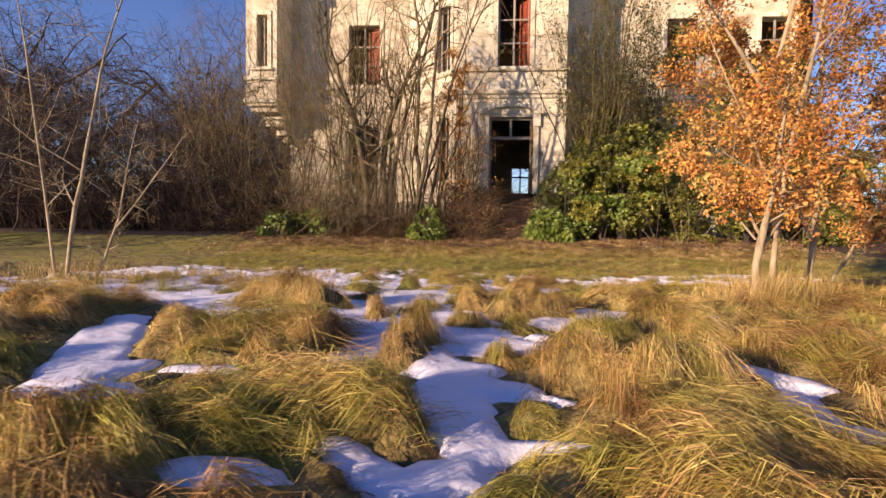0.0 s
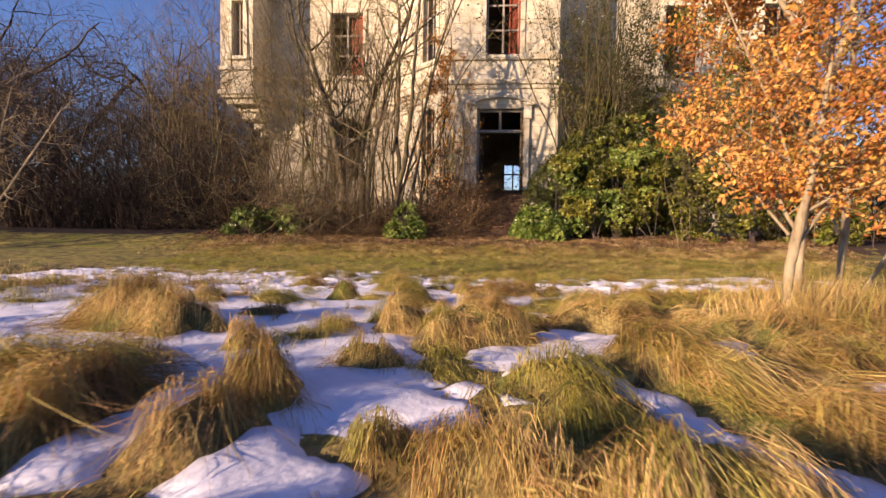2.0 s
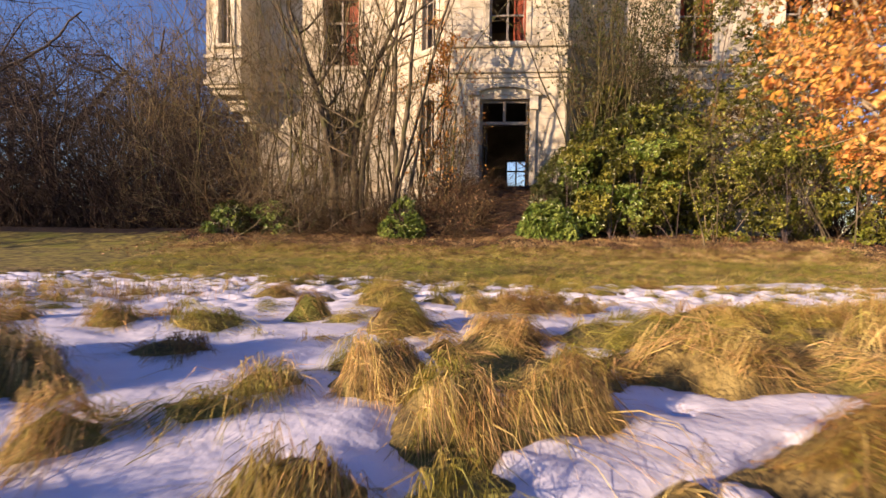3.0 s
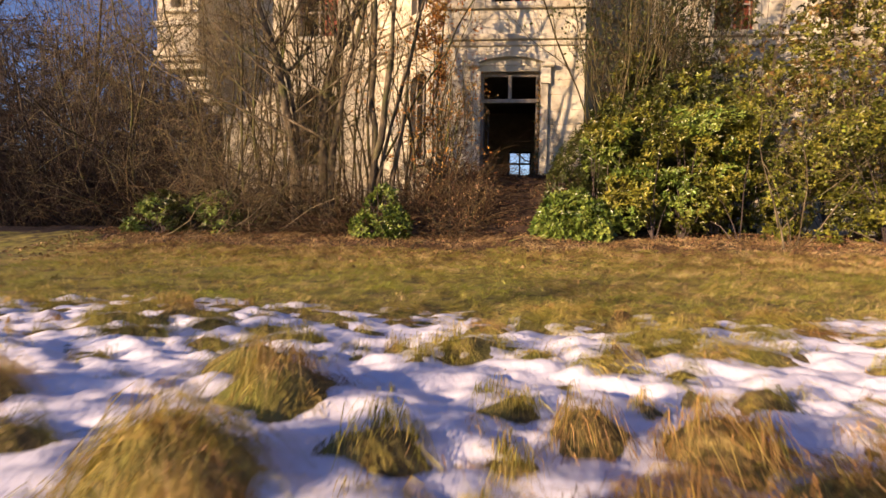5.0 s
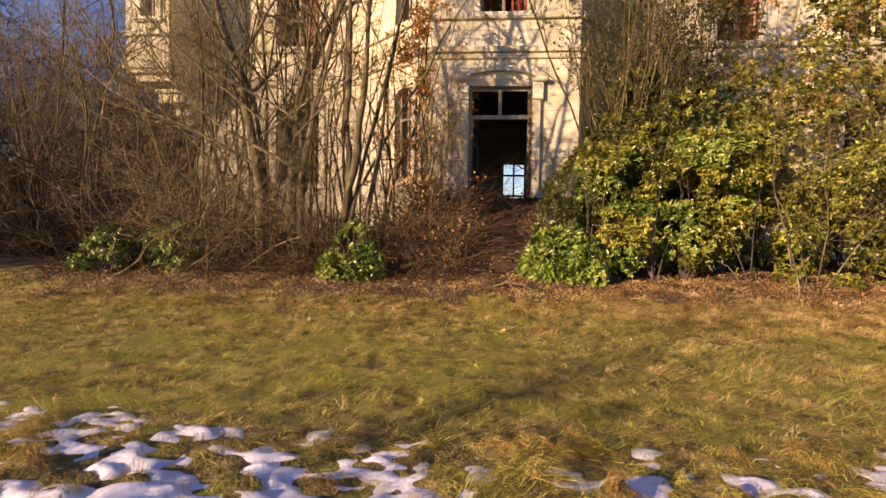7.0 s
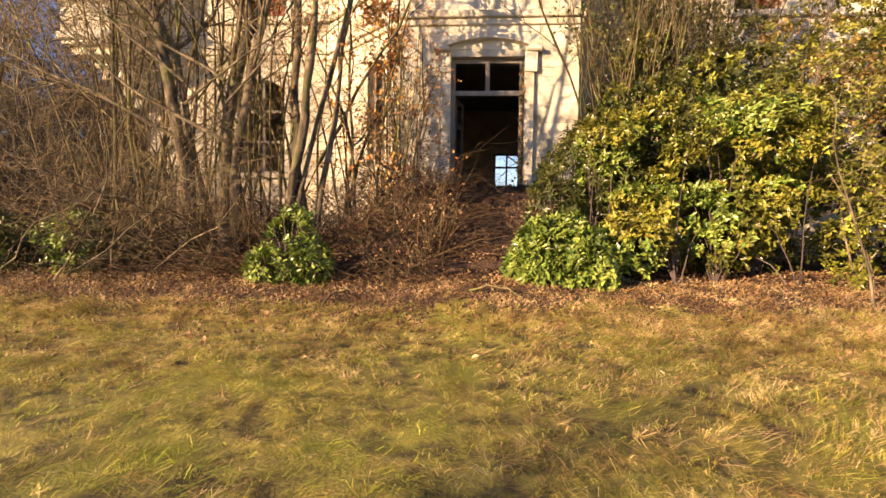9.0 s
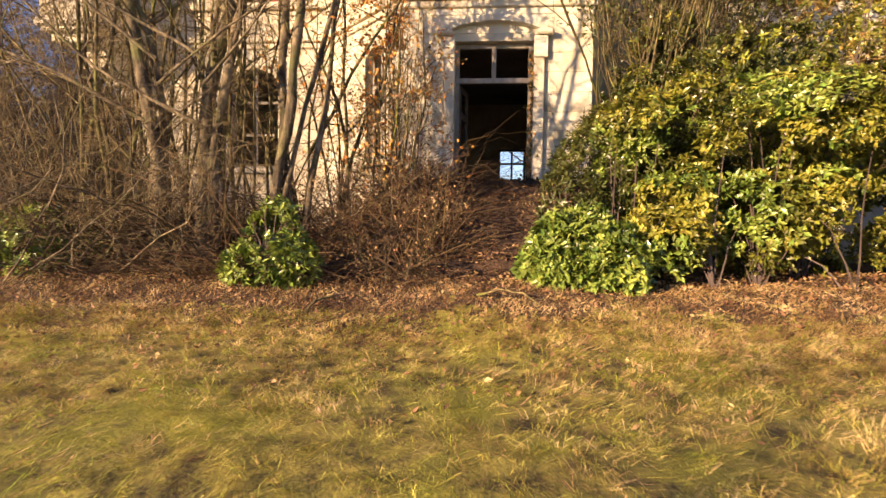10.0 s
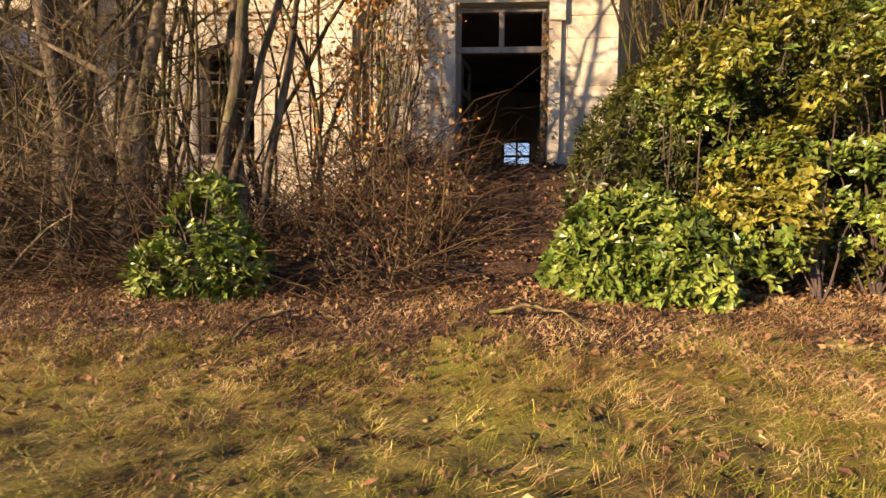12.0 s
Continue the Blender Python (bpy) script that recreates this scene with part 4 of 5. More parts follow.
def shrub(name, label, at, blobs, clusters, mat, leaf=0.09, seed=1, whorl=6, stems=14, second=None, wide=0.36, gaps=-0.25):
    r = np.random.default_rng(seed)
    ob = thing(name, label, "shrub", at)
    inv = np.array(at)
    p, d = shell_points(r, blobs, clusters)
    full = bumps(p[:, 0] + 0.6 * p[:, 2], 0.5 * p[:, 1] + p[:, 2], 0.2, seed) + r.normal(0, 0.12, len(p)) > gaps
    p, d = p[full], d[full]
    order = np.argsort(bumps(p[:, 0] + 0.3 * p[:, 1], p[:, 2], 0.33, seed + 5) + r.normal(0, 0.12, len(p)))
    p, d = p[order], d[order]
    n = len(p)
    tip = unit(d * 0.6 + r.normal(0, 0.55, (n, 3)) + [0, 0, 0.6])
    C, T = np.repeat(p, whorl, 0), np.repeat(tip, whorl, 0)
    a = np.tile(np.arange(whorl) * 2 * np.pi / whorl, n) + np.repeat(r.uniform(0, 6.3, n), whorl) + r.normal(0, 0.25, n * whorl)
    ref = unit(np.cross(T, r.normal(0, 1, (n, 3)).repeat(whorl, 0)))
    oth = np.cross(T, ref)
    way = ref * np.cos(a)[:, None] + oth * np.sin(a)[:, None] + T * r.uniform(0.0, 0.8, n * whorl)[:, None] - np.array([0, 0, 0.08])
    v, f = leaves(C + r.normal(0, 0.012, C.shape) - inv, way, T, leaf * r.uniform(0.6, 1.25, len(C)), leaf * wide * r.uniform(0.8, 1.2, len(C)))
    cut = len(f) if second is None else (len(C) * 7 // 10) * 4
    part("foliage", mesh_of("foliage", v, f[:cut], mat), mat, ob)
    if second is not None:
        part("foliage", mesh_of("foliage", v, f[cut:], second), second, ob)
    paths = []
    pick = r.choice(n, min(n, stems * 7), replace=False)
    roots = np.array([[b[0] + r.normal(0, b[3] * 0.25), b[1] + r.normal(0, b[4] * 0.25), at[2]] for b in (blobs[i] for i in r.integers(0, len(blobs), stems))])
    for i in pick:
        root = roots[np.argmin(((roots - p[i]) ** 2)[:, :2].sum(1) + r.uniform(0, 0.3, len(roots)))]
        s = np.linspace(0, 1, 6)[:, None]
        mid = root + (p[i] - root) * [0.35, 0.35, 0.6]
        pts = (1 - s) ** 2 * root + 2 * s * (1 - s) * mid + s * s * p[i] + r.normal(0, 0.015, (6, 3))
        paths.append((pts - inv, np.linspace(0.011, 0.003, 6)))
    v, f = tubes(paths, 3)
    tagged(part("stem", mesh_of("stem", v, f, DARKTWIG), DARKTWIG, ob), kind="stuff")
    return ob


def blob_row(r, x0, x1, y0, y1, top, n, base=0.25, size=0.55):
    out = []
    for _ in range(n):
        x = r.uniform(x0, x1)
        z1 = top(x)
        s = size * r.uniform(0.45, 1.35)
        out.append((x, r.uniform(y0, y1), base + r.uniform(-0.08, 0.95) * max(0.1, z1 - base - s * 0.6), s, s * 0.9, s * 0.8))
    return out


shrub("rhododendron", "large sprawling olive-green evergreen shrub beside the steps", (2.8, 13.8, 0.3), blob_row(np.random.default_rng(501), 2.05, 4.2, 13.3, 15.2, lambda x: np.interp(x, [1.5, 1.8, 2.4, 3.3, 4.4], [1.8, 2.3, 2.75, 2.9, 3.2]), 62, size=0.36), 8200, RHODO, 0.076, 51, second=LAUREL, wide=0.56, gaps=-0.5)
shrub("rhododendron", "large yellowing evergreen shrub on the lawn's edge", (5.6, 13.6, 0.3), blob_row(np.random.default_rng(502), 4.3, 9.2, 12.95, 15.2, lambda x: np.interp(x, [4.2, 5.4, 6.8, 9], [3.2, 3.2, 2.8, 3.0]), 80, size=0.38), 8600, RHODO, 0.076, 52, second=YELLOW, wide=0.56, gaps=-0.5)
shrub("rhododendron", "dark evergreen shrub beyond the oak saplings", (12.0, 15.0, 0.3), blob_row(np.random.default_rng(503), 9.4, 15.5, 14.4, 16.6, lambda x: 3.4, 60, size=0.55), 2600, RHODO, 0.11, 59, second=RUSTY, wide=0.56, gaps=-0.2)
shrub("laurel", "glossy green laurel bush by the steps", (1.55, 13.4, 0.35), [(1.35, 13.35, 0.62, 0.40, 0.35, 0.52), (1.80, 13.22, 0.58, 0.40, 0.30, 0.42), (1.12, 13.45, 0.48, 0.24, 0.25, 0.34), (1.6, 13.5, 0.80, 0.3, 0.3, 0.40)], 1500, LAUREL, 0.085, 53, wide=0.5, gaps=-0.6)
shrub("laurel", "dark evergreen bush against the door's pilaster", (1.8, 15.0, 0.7), [(1.62, 14.5, 1.25, 0.42, 0.5, 0.55), (1.95, 14.9, 1.8, 0.48, 0.5, 0.55), (1.72, 15.2, 1.65, 0.36, 0.5, 0.50), (2.2, 15.3, 2.2, 0.5, 0.5, 0.48), (2.4, 14.6, 1.6, 0.5, 0.5, 0.6)], 2000, IVY, 0.085, 54, gaps=-0.5)
shrub("laurel", "small bright green laurel bush on brown leaves", (-1.62, 13.1, 0.33), [(-1.62, 13.1, 0.66, 0.34, 0.28, 0.36), (-1.60, 13.15, 0.98, 0.20, 0.18, 0.24), (-1.88, 13.02, 0.50, 0.26, 0.20, 0.24), (-1.38, 13.06, 0.58, 0.24, 0.22, 0.26), (-1.75, 13.1, 0.90, 0.14, 0.14, 0.18)], 760, LAUREL, 0.078, 55, wide=0.5, gaps=-0.2)
shrub("rhododendron", "tall dark evergreen behind the shrub beside the steps", (4.0, 15.9, 0.4), blob_row(np.random.default_rng(520), 2.75, 5.7, 15.4, 16.8, lambda x: np.interp(x, [2.6, 3.2, 4.4, 5.6], [3.0, 3.7, 4.0, 4.2]), 60, base=0.8, size=0.42), 5200, IVY, 0.082, 60, second=YELLOW, wide=0.56, gaps=-0.3)
shrub("laurel", "low dark laurel bush under bare trees", (-5.2, 13.5, 0.35), blob_row(np.random.default_rng(507), -6.0, -4.4, 13.2, 13.9, lambda x: 1.25, 17, size=0.33), 1150, LAUREL, 0.085, 56, second=IVY, wide=0.5)
shrub("ivy_thicket", "ivy and evergreen growth climbing the bay's shaded side", (4.0, 17.6, 0.4), blob_row(np.random.default_rng(508), 3.0, 5.4, 17.0, 18.6, lambda x: np.interp(x, [3.0, 3.8, 4.8, 6.0], [4.3, 5.0, 4.9, 4.3]), 90, base=1.0, size=0.40), 7000, IVY, 0.105, 57, second=RHODO, wide=0.7)
shrub("yellow_evergreen", "olive and rusty small-leaved tree growing before the wing", (7.2, 16.4, 0.4), blob_row(np.random.default_rng(509), 5.3, 10.6, 15.8, 18.6, lambda x: np.interp(x, [5.2, 6.0, 7.5, 10], [6.6, 7.6, 6.6, 7.4]), 130, base=2.0, size=0.48), 11500, RHODO, 0.075, 58, second=RUSTY, wide=0.6, gaps=-0.35)

# ---- trees ----


def grow(r, start, way, length, radius, depth, spread=0.5, lift=0.25, kids=4, wob=0.12, out=None, tips=None, shrink=0.6, bare=0.3, reach=None, ends=3):
    """Limbs as (points, radii, depth), each forking on; tips collects the ends of the finest."""
    n = (22 if radius > 0.05 else 14 if radius > 0.02 else 8) if depth > 2 else 6 if depth > 1 else 5 if depth else ends
    pts, p, d = [start], np.array(start, float), unit(np.array(way, float))
    for _ in range(n - 1):
        d = unit(d + r.normal(0, wob * (0.75 if n > 7 else 1.0), 3) + np.array([0, 0, lift * (0.12 if n < 8 else 0.05)]))
        p = p + d * length / (n - 1)
        pts.append(p)
    pts = np.array(pts)
    rad = np.linspace(radius, radius * (0.28 if depth > 0 else 0.25), n)
    rad = rad * (1 + 0.10 * r.normal(0, 1, n) * (depth > 2))
    out.append((pts, np.maximum(rad, 0.0012), depth))
    if depth == 0:
        tips.append((pts[-1], d))
        return
    for k in range(kids):
        t = bare + (1 - bare) * (k + r.uniform(0.2, 0.9)) / kids
        i = min(n - 2, int(t * (n - 1)))
        f = t * (n - 1) - i
        q = pts[i] * (1 - f) + pts[i + 1] * f
        side = unit(np.cross(d, r.normal(0, 1, 3)))
        grow(r, q, unit(d * (1 - spread) + side * spread * 1.3 + np.array([0, 0, lift * 0.5])), length * (reach or shrink) * r.uniform(0.7, 1.15) * (1.15 - 0.5 * t), radius * 0.42 * (1.1 - 0.5 * t), depth - 1, spread, lift, kids, wob * 1.3, out, tips, shrink, 0.15, None, ends)


def tree(name, label, at, stems, seed, bark=BARK, twig=TWIG, depth=3, leaf=None, leaf_size=0.07, leaf_n=0, group="", category="tree", least=0.0018, **how):
    """stems: rows of (dx, dy, lean x, lean y, height, radius, and for a fork the height at which it leaves)."""
    r = np.random.default_rng(seed)
    ob = thing(name, label, category, at, group)
    limbs, tips = [], []
    for dx, dy, lx_, ly_, h, rad, *up in stems:
        grow(r, np.array([dx, dy, up[0] if up else -0.08]), np.array([lx_, ly_, 1.0]), h, rad, depth, out=limbs, tips=tips, **how)
    thick = [(p, q) for p, q, d in limbs if d == depth]
    mid = [(p, q) for p, q, d in limbs if 0 < d < depth]
    fine = [(p, np.clip(q, least, 1)) for p, q, d in limbs if d == 0]
    for pts, rad in thick:
        v, f = tubes([(pts, rad)], 8)
        part("trunk", mesh_of("trunk", v, f, bark, True), bark, ob)
    v, f = tubes(mid, 5) if mid else (np.zeros((0, 3)), np.zeros((0, 4), int))
    if mid:
        tagged(part("limb", mesh_of("limb", v, f, bark, True), bark, ob), kind="stuff")
    v, f = tubes(fine, 3)
    tagged(part("crown", mesh_of("crown", v, f, twig), twig, ob), kind="stuff")
    if leaf is not None:
        k = r.integers(0, len(tips), leaf_n)
        P, D = np.array([t[0] for t in tips])[k], np.array([t[1] for t in tips])[k]
        P = P - D * r.uniform(0, 0.25, leaf_n)[:, None] + r.normal(0, 0.03, (leaf_n, 3))
        v, f = leaves(P, D + r.normal(0, 0.9, (leaf_n, 3)) - [0, 0, 0.3], r.normal(0, 1, (leaf_n, 3)) + [0, 0, 0.8], leaf_size * r.uniform(0.6, 1.25, leaf_n), leaf_size * 0.68 * r.uniform(0.7, 1.2, leaf_n), 0.3)
        part("foliage", mesh_of("foliage", v, f, leaf), leaf, ob)
    return ob


def gz(x, y):
    return float(ground_height(np.array([x]), np.array([y]))[0])


tree("oak_sapling", "young forked oak holding its russet winter leaves", (2.06, 4.17, gz(2.06, 4.17)), [(0, 0, 0.02, 0, 1.78, 0.034), (0.03, 0.0, -0.55, 0.1, 2.2, 0.016, 1.62), (0.04, 0.0, 0.30, 0.05, 2.9, 0.019, 1.62), (0.0, 0.0, 0.5, -0.2, 1.1, 0.010, 0.35), (0, 0, -0.6, 0.3, 1.0, 0.009, 0.5)], 61, PALEBARK, TWIG, 3, ORANGE, 0.043, 5200, kids=7, spread=0.62, reach=0.28, wob=0.045, bare=0.25)
tree("oak_sapling", "young oak thick with orange-brown leaves", (2.95, 5.64, gz(2.95, 5.64)), [(0, 0, 0.06, 0, 4.4, 0.030), (0.02, 0.0, -0.35, 0, 2.6, 0.014, 0.9), (0.03, 0, 0.5, 0.1, 2.4, 0.013, 1.4)], 62, PALEBARK, TWIG, 3, ORANGE, 0.046, 8000, kids=8, spread=0.62, reach=0.24, wob=0.05, bare=0.2)
tree("oak_sapling", "young oak thick with orange-brown leaves", (3.7, 6.3, gz(3.7, 6.3)), [(0, 0, 0.10, 0, 4.6, 0.038), (0.1, -0.1, 0.55, -0.1, 3.0, 0.018), (0, 0, -0.3, 0.1, 2.6, 0.016, 0.6)], 64, PALEBARK, TWIG, 3, ORANGE, 0.050, 13000, kids=8, spread=0.62, reach=0.28, wob=0.06, bare=0.1)
tree("oak_sapling", "slender oak with faded orange leaves near the door", (-1.15, 16.6, gz(-1.15, 16.6) + 0.6), [(0, 0, 0.0, 0, 5.4, 0.02), (0, 0, 0.08, 0, 4.6, 0.012)], 66, BARK, TWIG, 3, ORANGE, 0.085, 1300, kids=5, spread=0.55, reach=0.15, wob=0.05, bare=0.5)
tree("birch_sapling", "slender bare saplings with pale bark in long grass", (-4.2, 4.7, gz(-4.2, 4.7)), [(0, 0, 0.0, 0, 3.6, 0.022), (-0.10, 0, -0.10, 0, 3.4, 0.016), (0.12, 0.2, 0.32, 0.1, 0.9, 0.022), (0.34, 0.26, 0.9, 0, 1.2, 0.011, 0.55), (0.36, 0.26, 0.1, 0.1, 1.1, 0.010, 0.6)], 63, PALEBARK, TWIG, 3, kids=7, spread=0.68, lift=0.15, reach=0.27, wob=0.045, bare=0.18)
r0 = np.random.default_rng(8)
for i, (x, y, rad) in enumerate(((-3.4, 13.9, 0.10), (-2.83, 13.9, 0.12), (-2.1, 14.0, 0.075), (-1.8, 14.2, 0.08))):
    tree("hornbeam", "bare rough-barked tree standing close before the house", (x, y, gz(x, y)), [(0, 0, r0.normal(0, 0.03), r0.normal(0, 0.03), 7.5, rad), (0.06, 0.08, r0.normal(0, 0.08), r0.normal(0, 0.08), 7.0, rad * 0.6)] + ([(0, 0, -1.9, -0.3, 3.2, 0.028, 1.7), (0, 0, -1.5, -0.2, 2.8, 0.024, 2.5), (0, 0, 1.2, -0.2, 2.0, 0.020, 2.2)] if i < 2 else []), 130 + i, BARK, TWIG, 3, group="bare trees before the house", kids=7, spread=0.5, lift=0.3, reach=0.30, wob=0.10, bare=0.35 if i < 2 else 0.8)
for i in range(5):
    x, y = -7.6 + 0.85 * i, r0.uniform(14.6, 17.0)
    st = [(r0.normal(0, 0.25), r0.normal(0, 0.22), r0.normal(0, 0.24), r0.normal(0, 0.14), r0.uniform(4.0, 8.5), r0.uniform(0.012, 0.032)) for _ in range(6)]
    tree("coppiced_tree", "bare mossy multi-stemmed tree crowding the house front", (x, y, gz(x, y)), st, 70 + i, OLIVEBARK, TWIG, 3, group="bare trees before the house", kids=5, spread=0.58, lift=0.25, reach=0.40, wob=0.16, bare=0.4, least=0.0014)
for i in range(11):
    x, y = -4.2 + 0.34 * i + r0.normal(0, 0.1), 14.1 + 0.25 * (i % 4) + 0.12 * i
    high = 1.0 if x < -1.7 else 0.62
    st = [(r0.normal(0, 0.14), r0.normal(0, 0.16), r0.normal(-0.02, 0.11), r0.normal(0, 0.09), r0.uniform(5.0, 9.0) * high, r0.uniform(0.014, 0.034)) for _ in range(r0.integers(5, 8) if x < -2.2 else 4 if x < -1.7 else 3)]
    tree("coppiced_tree", "tall clump of bare straight stems before the house front", (x, y, gz(x, y)), st, 270 + i, OLIVEBARK, TWIG, 3, group="bare trees before the house", kids=5, spread=0.55, lift=0.18, reach=0.26, wob=0.14, bare=0.2, leaf=ORANGE if i in (7, 8, 9, 10) else None, leaf_n=380, least=0.0014)
for i in range(5):  # fine-twigged trees round the turret
    x, y = -11.0 + 0.75 * i + r0.normal(0, 0.15), r0.uniform(16.2, 18.2)
    st = [(r0.normal(0, 0.2), r0.normal(0, 0.2), r0.normal(-0.05, 0.16), r0.normal(0, 0.1), r0.uniform(5.0, 8.0), r0.uniform(0.016, 0.034)) for _ in range(3)]
    tree("wild_cherry", "slender bare tree with fine reddish twigs beside the turret", (x, y, gz(x, y)), st, 290 + i, BARK, TWIG, 3, group="bare trees before the house", kids=6, spread=0.42, lift=0.4, reach=0.30, wob=0.09, bare=0.22, least=0.0022)
for i in range(5):
    x, y = 3.15 + 0.42 * i, 17.1 + 0.32 * i + r0.uniform(0, 0.2)
    st = [(r0.normal(0, 0.12), r0.normal(0, 0.10), r0.normal(0, 0.09), r0.normal(-0.03, 0.04), r0.uniform(6.0, 9.0), r0.uniform(0.014, 0.030)) for _ in range(13)]
    tree("coppiced_tree", "upright fan of bare stems over ivy beside the bay", (x, y, gz(x, y)), st, 90 + i, OLIVEBARK, TWIG, 3, kids=5, spread=0.3, lift=0.5, reach=0.24, leaf=IVY, leaf_n=1800, leaf_size=0.085, least=0.0014)

# ---- thickets and the wood ----


def bramble(name, label, spots_, n, length, mat, seed, height=1.0, flat=0.6, thick=1.0):
    """Arching twigs that start within the given ellipses (x, y, rx, ry)."""
    r = np.random.default_rng(seed)
    k = r.integers(0, len(spots_), n)
    S = np.array(spots_)[k]
    a, q = r.uniform(0, 6.283, n), np.sqrt(r.uniform(0, 1, n))
    x, y = S[:, 0] + S[:, 2] * q * np.cos(a), S[:, 1] + S[:, 3] * q * np.sin(a)
    z = slope_height(x, y)
    d = unit(r.normal(0, 1, (n, 3)) * [1, 1, 0.2])
    L = length * r.uniform(0.4, 1.2, n)
    paths = []
    for i in range(n):
        s = np.linspace(0, 1, 5)[:, None]
        up = height * L[i] * r.uniform(0.4, 1.0)
        pts = np.array([x[i], y[i], z[i] - 0.03]) + d[i] * s * L[i] * flat + np.array([0, 0, 1.0]) * (up * (1.9 * s - 1.1 * s * s)) + r.normal(0, 0.075 * L[i], (5, 3)) * s
        paths.append((pts, np.linspace(0.005, 0.0016, 5) * thick))
    v, f = tubes(paths, 3)
    return tagged(part(name, mesh_of(name, v, f, mat), mat, None), label, "brambles", kind="stuff")


bramble("bramble_thicket", "tangled russet brambles and dead stems beside the steps", [(-0.5, 14.6, 0.7, 1.2), (-0.9, 15.8, 0.8, 1.5), (-2.5, 14.8, 1.2, 1.0)], 850, 1.15, RUSSETTWIG, 141, 0.95, 0.9, 1.2)
for i, (x, y, s) in enumerate(((-0.15, 13.9, 0.8), (-0.7, 14.3, 1.1), (-0.3, 15.1, 1.2), (-1.1, 15.0, 1.4), (-0.9, 16.2, 1.3), (-0.5, 13.35, 0.6), (0.0, 14.4, 0.7), (1.6, 14.6, 0.8), (-2.2, 14.6, 1.5))):
    z = float(slope_height(np.array([x]), np.array([y]))[0])
    st = [(r0.normal(0, 0.1), r0.normal(0, 0.1), r0.normal(0, 0.6), r0.normal(0, 0.4), s * r0.uniform(0.6, 1.2), 0.008) for _ in range(6)]
    tree("dead_shrub", "dead brown shrub tangled beside the steps", (x, y, z), st, 230 + i, BARK, RUSSETTWIG, 3, DEADLEAF, 0.05, 160, group="dead shrubs by the steps", category="shrub", kids=4, spread=0.6, lift=0.0, reach=0.5, wob=0.16, least=0.0013)
bramble("dead_twigs", "fallen dead twigs matted over the buried steps", [(-0.7, 13.7, 0.8, 0.7), (-0.5, 14.6, 0.8, 0.9), (-0.2, 15.8, 0.8, 1.0), (0.2, 17.2, 0.6, 0.5), (-2.4, 13.6, 0.8, 0.4), (-3.6, 13.5, 0.9, 0.4)], 1700, 0.75, RUSSETTWIG, 145, 0.45, 1.3, 0.9)
bramble("dead_undergrowth", "grey-brown dead stems under the bare trees", [(-4.5, 14.6, 2.0, 1.0), (-3, 16.5, 3, 1.8), (-7, 15.5, 2, 1.6), (-2.2, 14.2, 1.2, 0.8), (-5.5, 17.8, 2.8, 1.6), (-3.2, 17.2, 1.4, 1.4), (-6.0, 16.5, 2.2, 1.2)], 1600, 1.7, RUSSETTWIG, 142, 0.8, 1.0, 1.4)
for i, (x, y) in enumerate(((-5.3, 14.3), (-4.4, 13.9), (-3.0, 14.0), (-6.4, 14.8))):
    st = [(r0.normal(0, 0.3), r0.normal(0, 0.2), (r0.normal(0, 1.0) if x < -3.5 else -abs(r0.normal(0, 0.8))), r0.normal(-0.15, 0.5), r0.uniform(2.4, 4.0), r0.uniform(0.009, 0.016)) for _ in range(7)]
    tree("hazel_bush", "bare sunlit hazel bush with crossing twigs", (x, y, gz(x, y)), st, 210 + i, BARK, TWIG, 3, group="bare bushes before the house", category="shrub", kids=5, spread=0.62, lift=-0.15, reach=0.5, wob=0.26, least=0.0016)
for i, (x, y) in enumerate(((-0.9, 15.3), (-0.75, 16.4))):
    z = float(slope_height(np.array([x]), np.array([y]))[0])
    st = [(r0.normal(0, 0.12), r0.normal(0, 0.1), r0.uniform(-0.1, 0.6), r0.normal(-0.1, 0.2), r0.uniform(2.0, 3.2), r0.uniform(0.010, 0.017)) for _ in range(6)]
    tree("hazel_bush", "straggling bush leaning towards the door and still holding few leaves", (x, y, z), st, 250 + i, OLIVEBARK, TWIG, 3, DEADLEAF, 0.06, 150, group="bare bushes before the house", category="shrub", kids=5, spread=0.5, lift=0.1, reach=0.32, wob=0.10, least=0.0014)
for i, (x, y) in enumerate(((4.6, 13.1), (7.4, 13.1))):
    st = [(r0.normal(0, 0.2), r0.normal(0, 0.2), r0.normal(0, 0.5), r0.normal(-0.1, 0.3), r0.uniform(1.8, 3.2), r0.uniform(0.008, 0.014)) for _ in range(6)]
    tree("privet_bush", "straggling privet with yellowing leaves and bare twigs", (x, y, gz(x, y)), st, 220 + i, BARK, TWIG, 3, YELLOW, 0.06, 700, group="privets before the wing", category="shrub", kids=5, spread=0.55, lift=0.1, reach=0.42, wob=0.14, least=0.0014)
for i, (x, y, z, s) in enumerate(((-5.9, 13.6, 1.0, 0.9), (-4.6, 13.5, 1.2, 0.8), (-3.9, 13.5, 1.0, 0.7), (-5.2, 13.3, 1.0, 0.75))):
    st = [(r0.normal(0, 0.4), r0.normal(0, 0.25), r0.uniform(0.4, 2.0), r0.normal(-0.1, 0.35), s * r0.uniform(2.6, 3.8), r0.uniform(0.008, 0.015)) for _ in range(5)]
    tree("hazel_bush", "leaning hazel with long sunlit level branches", (x, y, gz(x, y)), st, 240 + i, BARK, TWIG, 3, group="bare bushes before the house", category="shrub", kids=6, spread=0.5, lift=-0.05, reach=0.42, wob=0.24, least=0.0016)
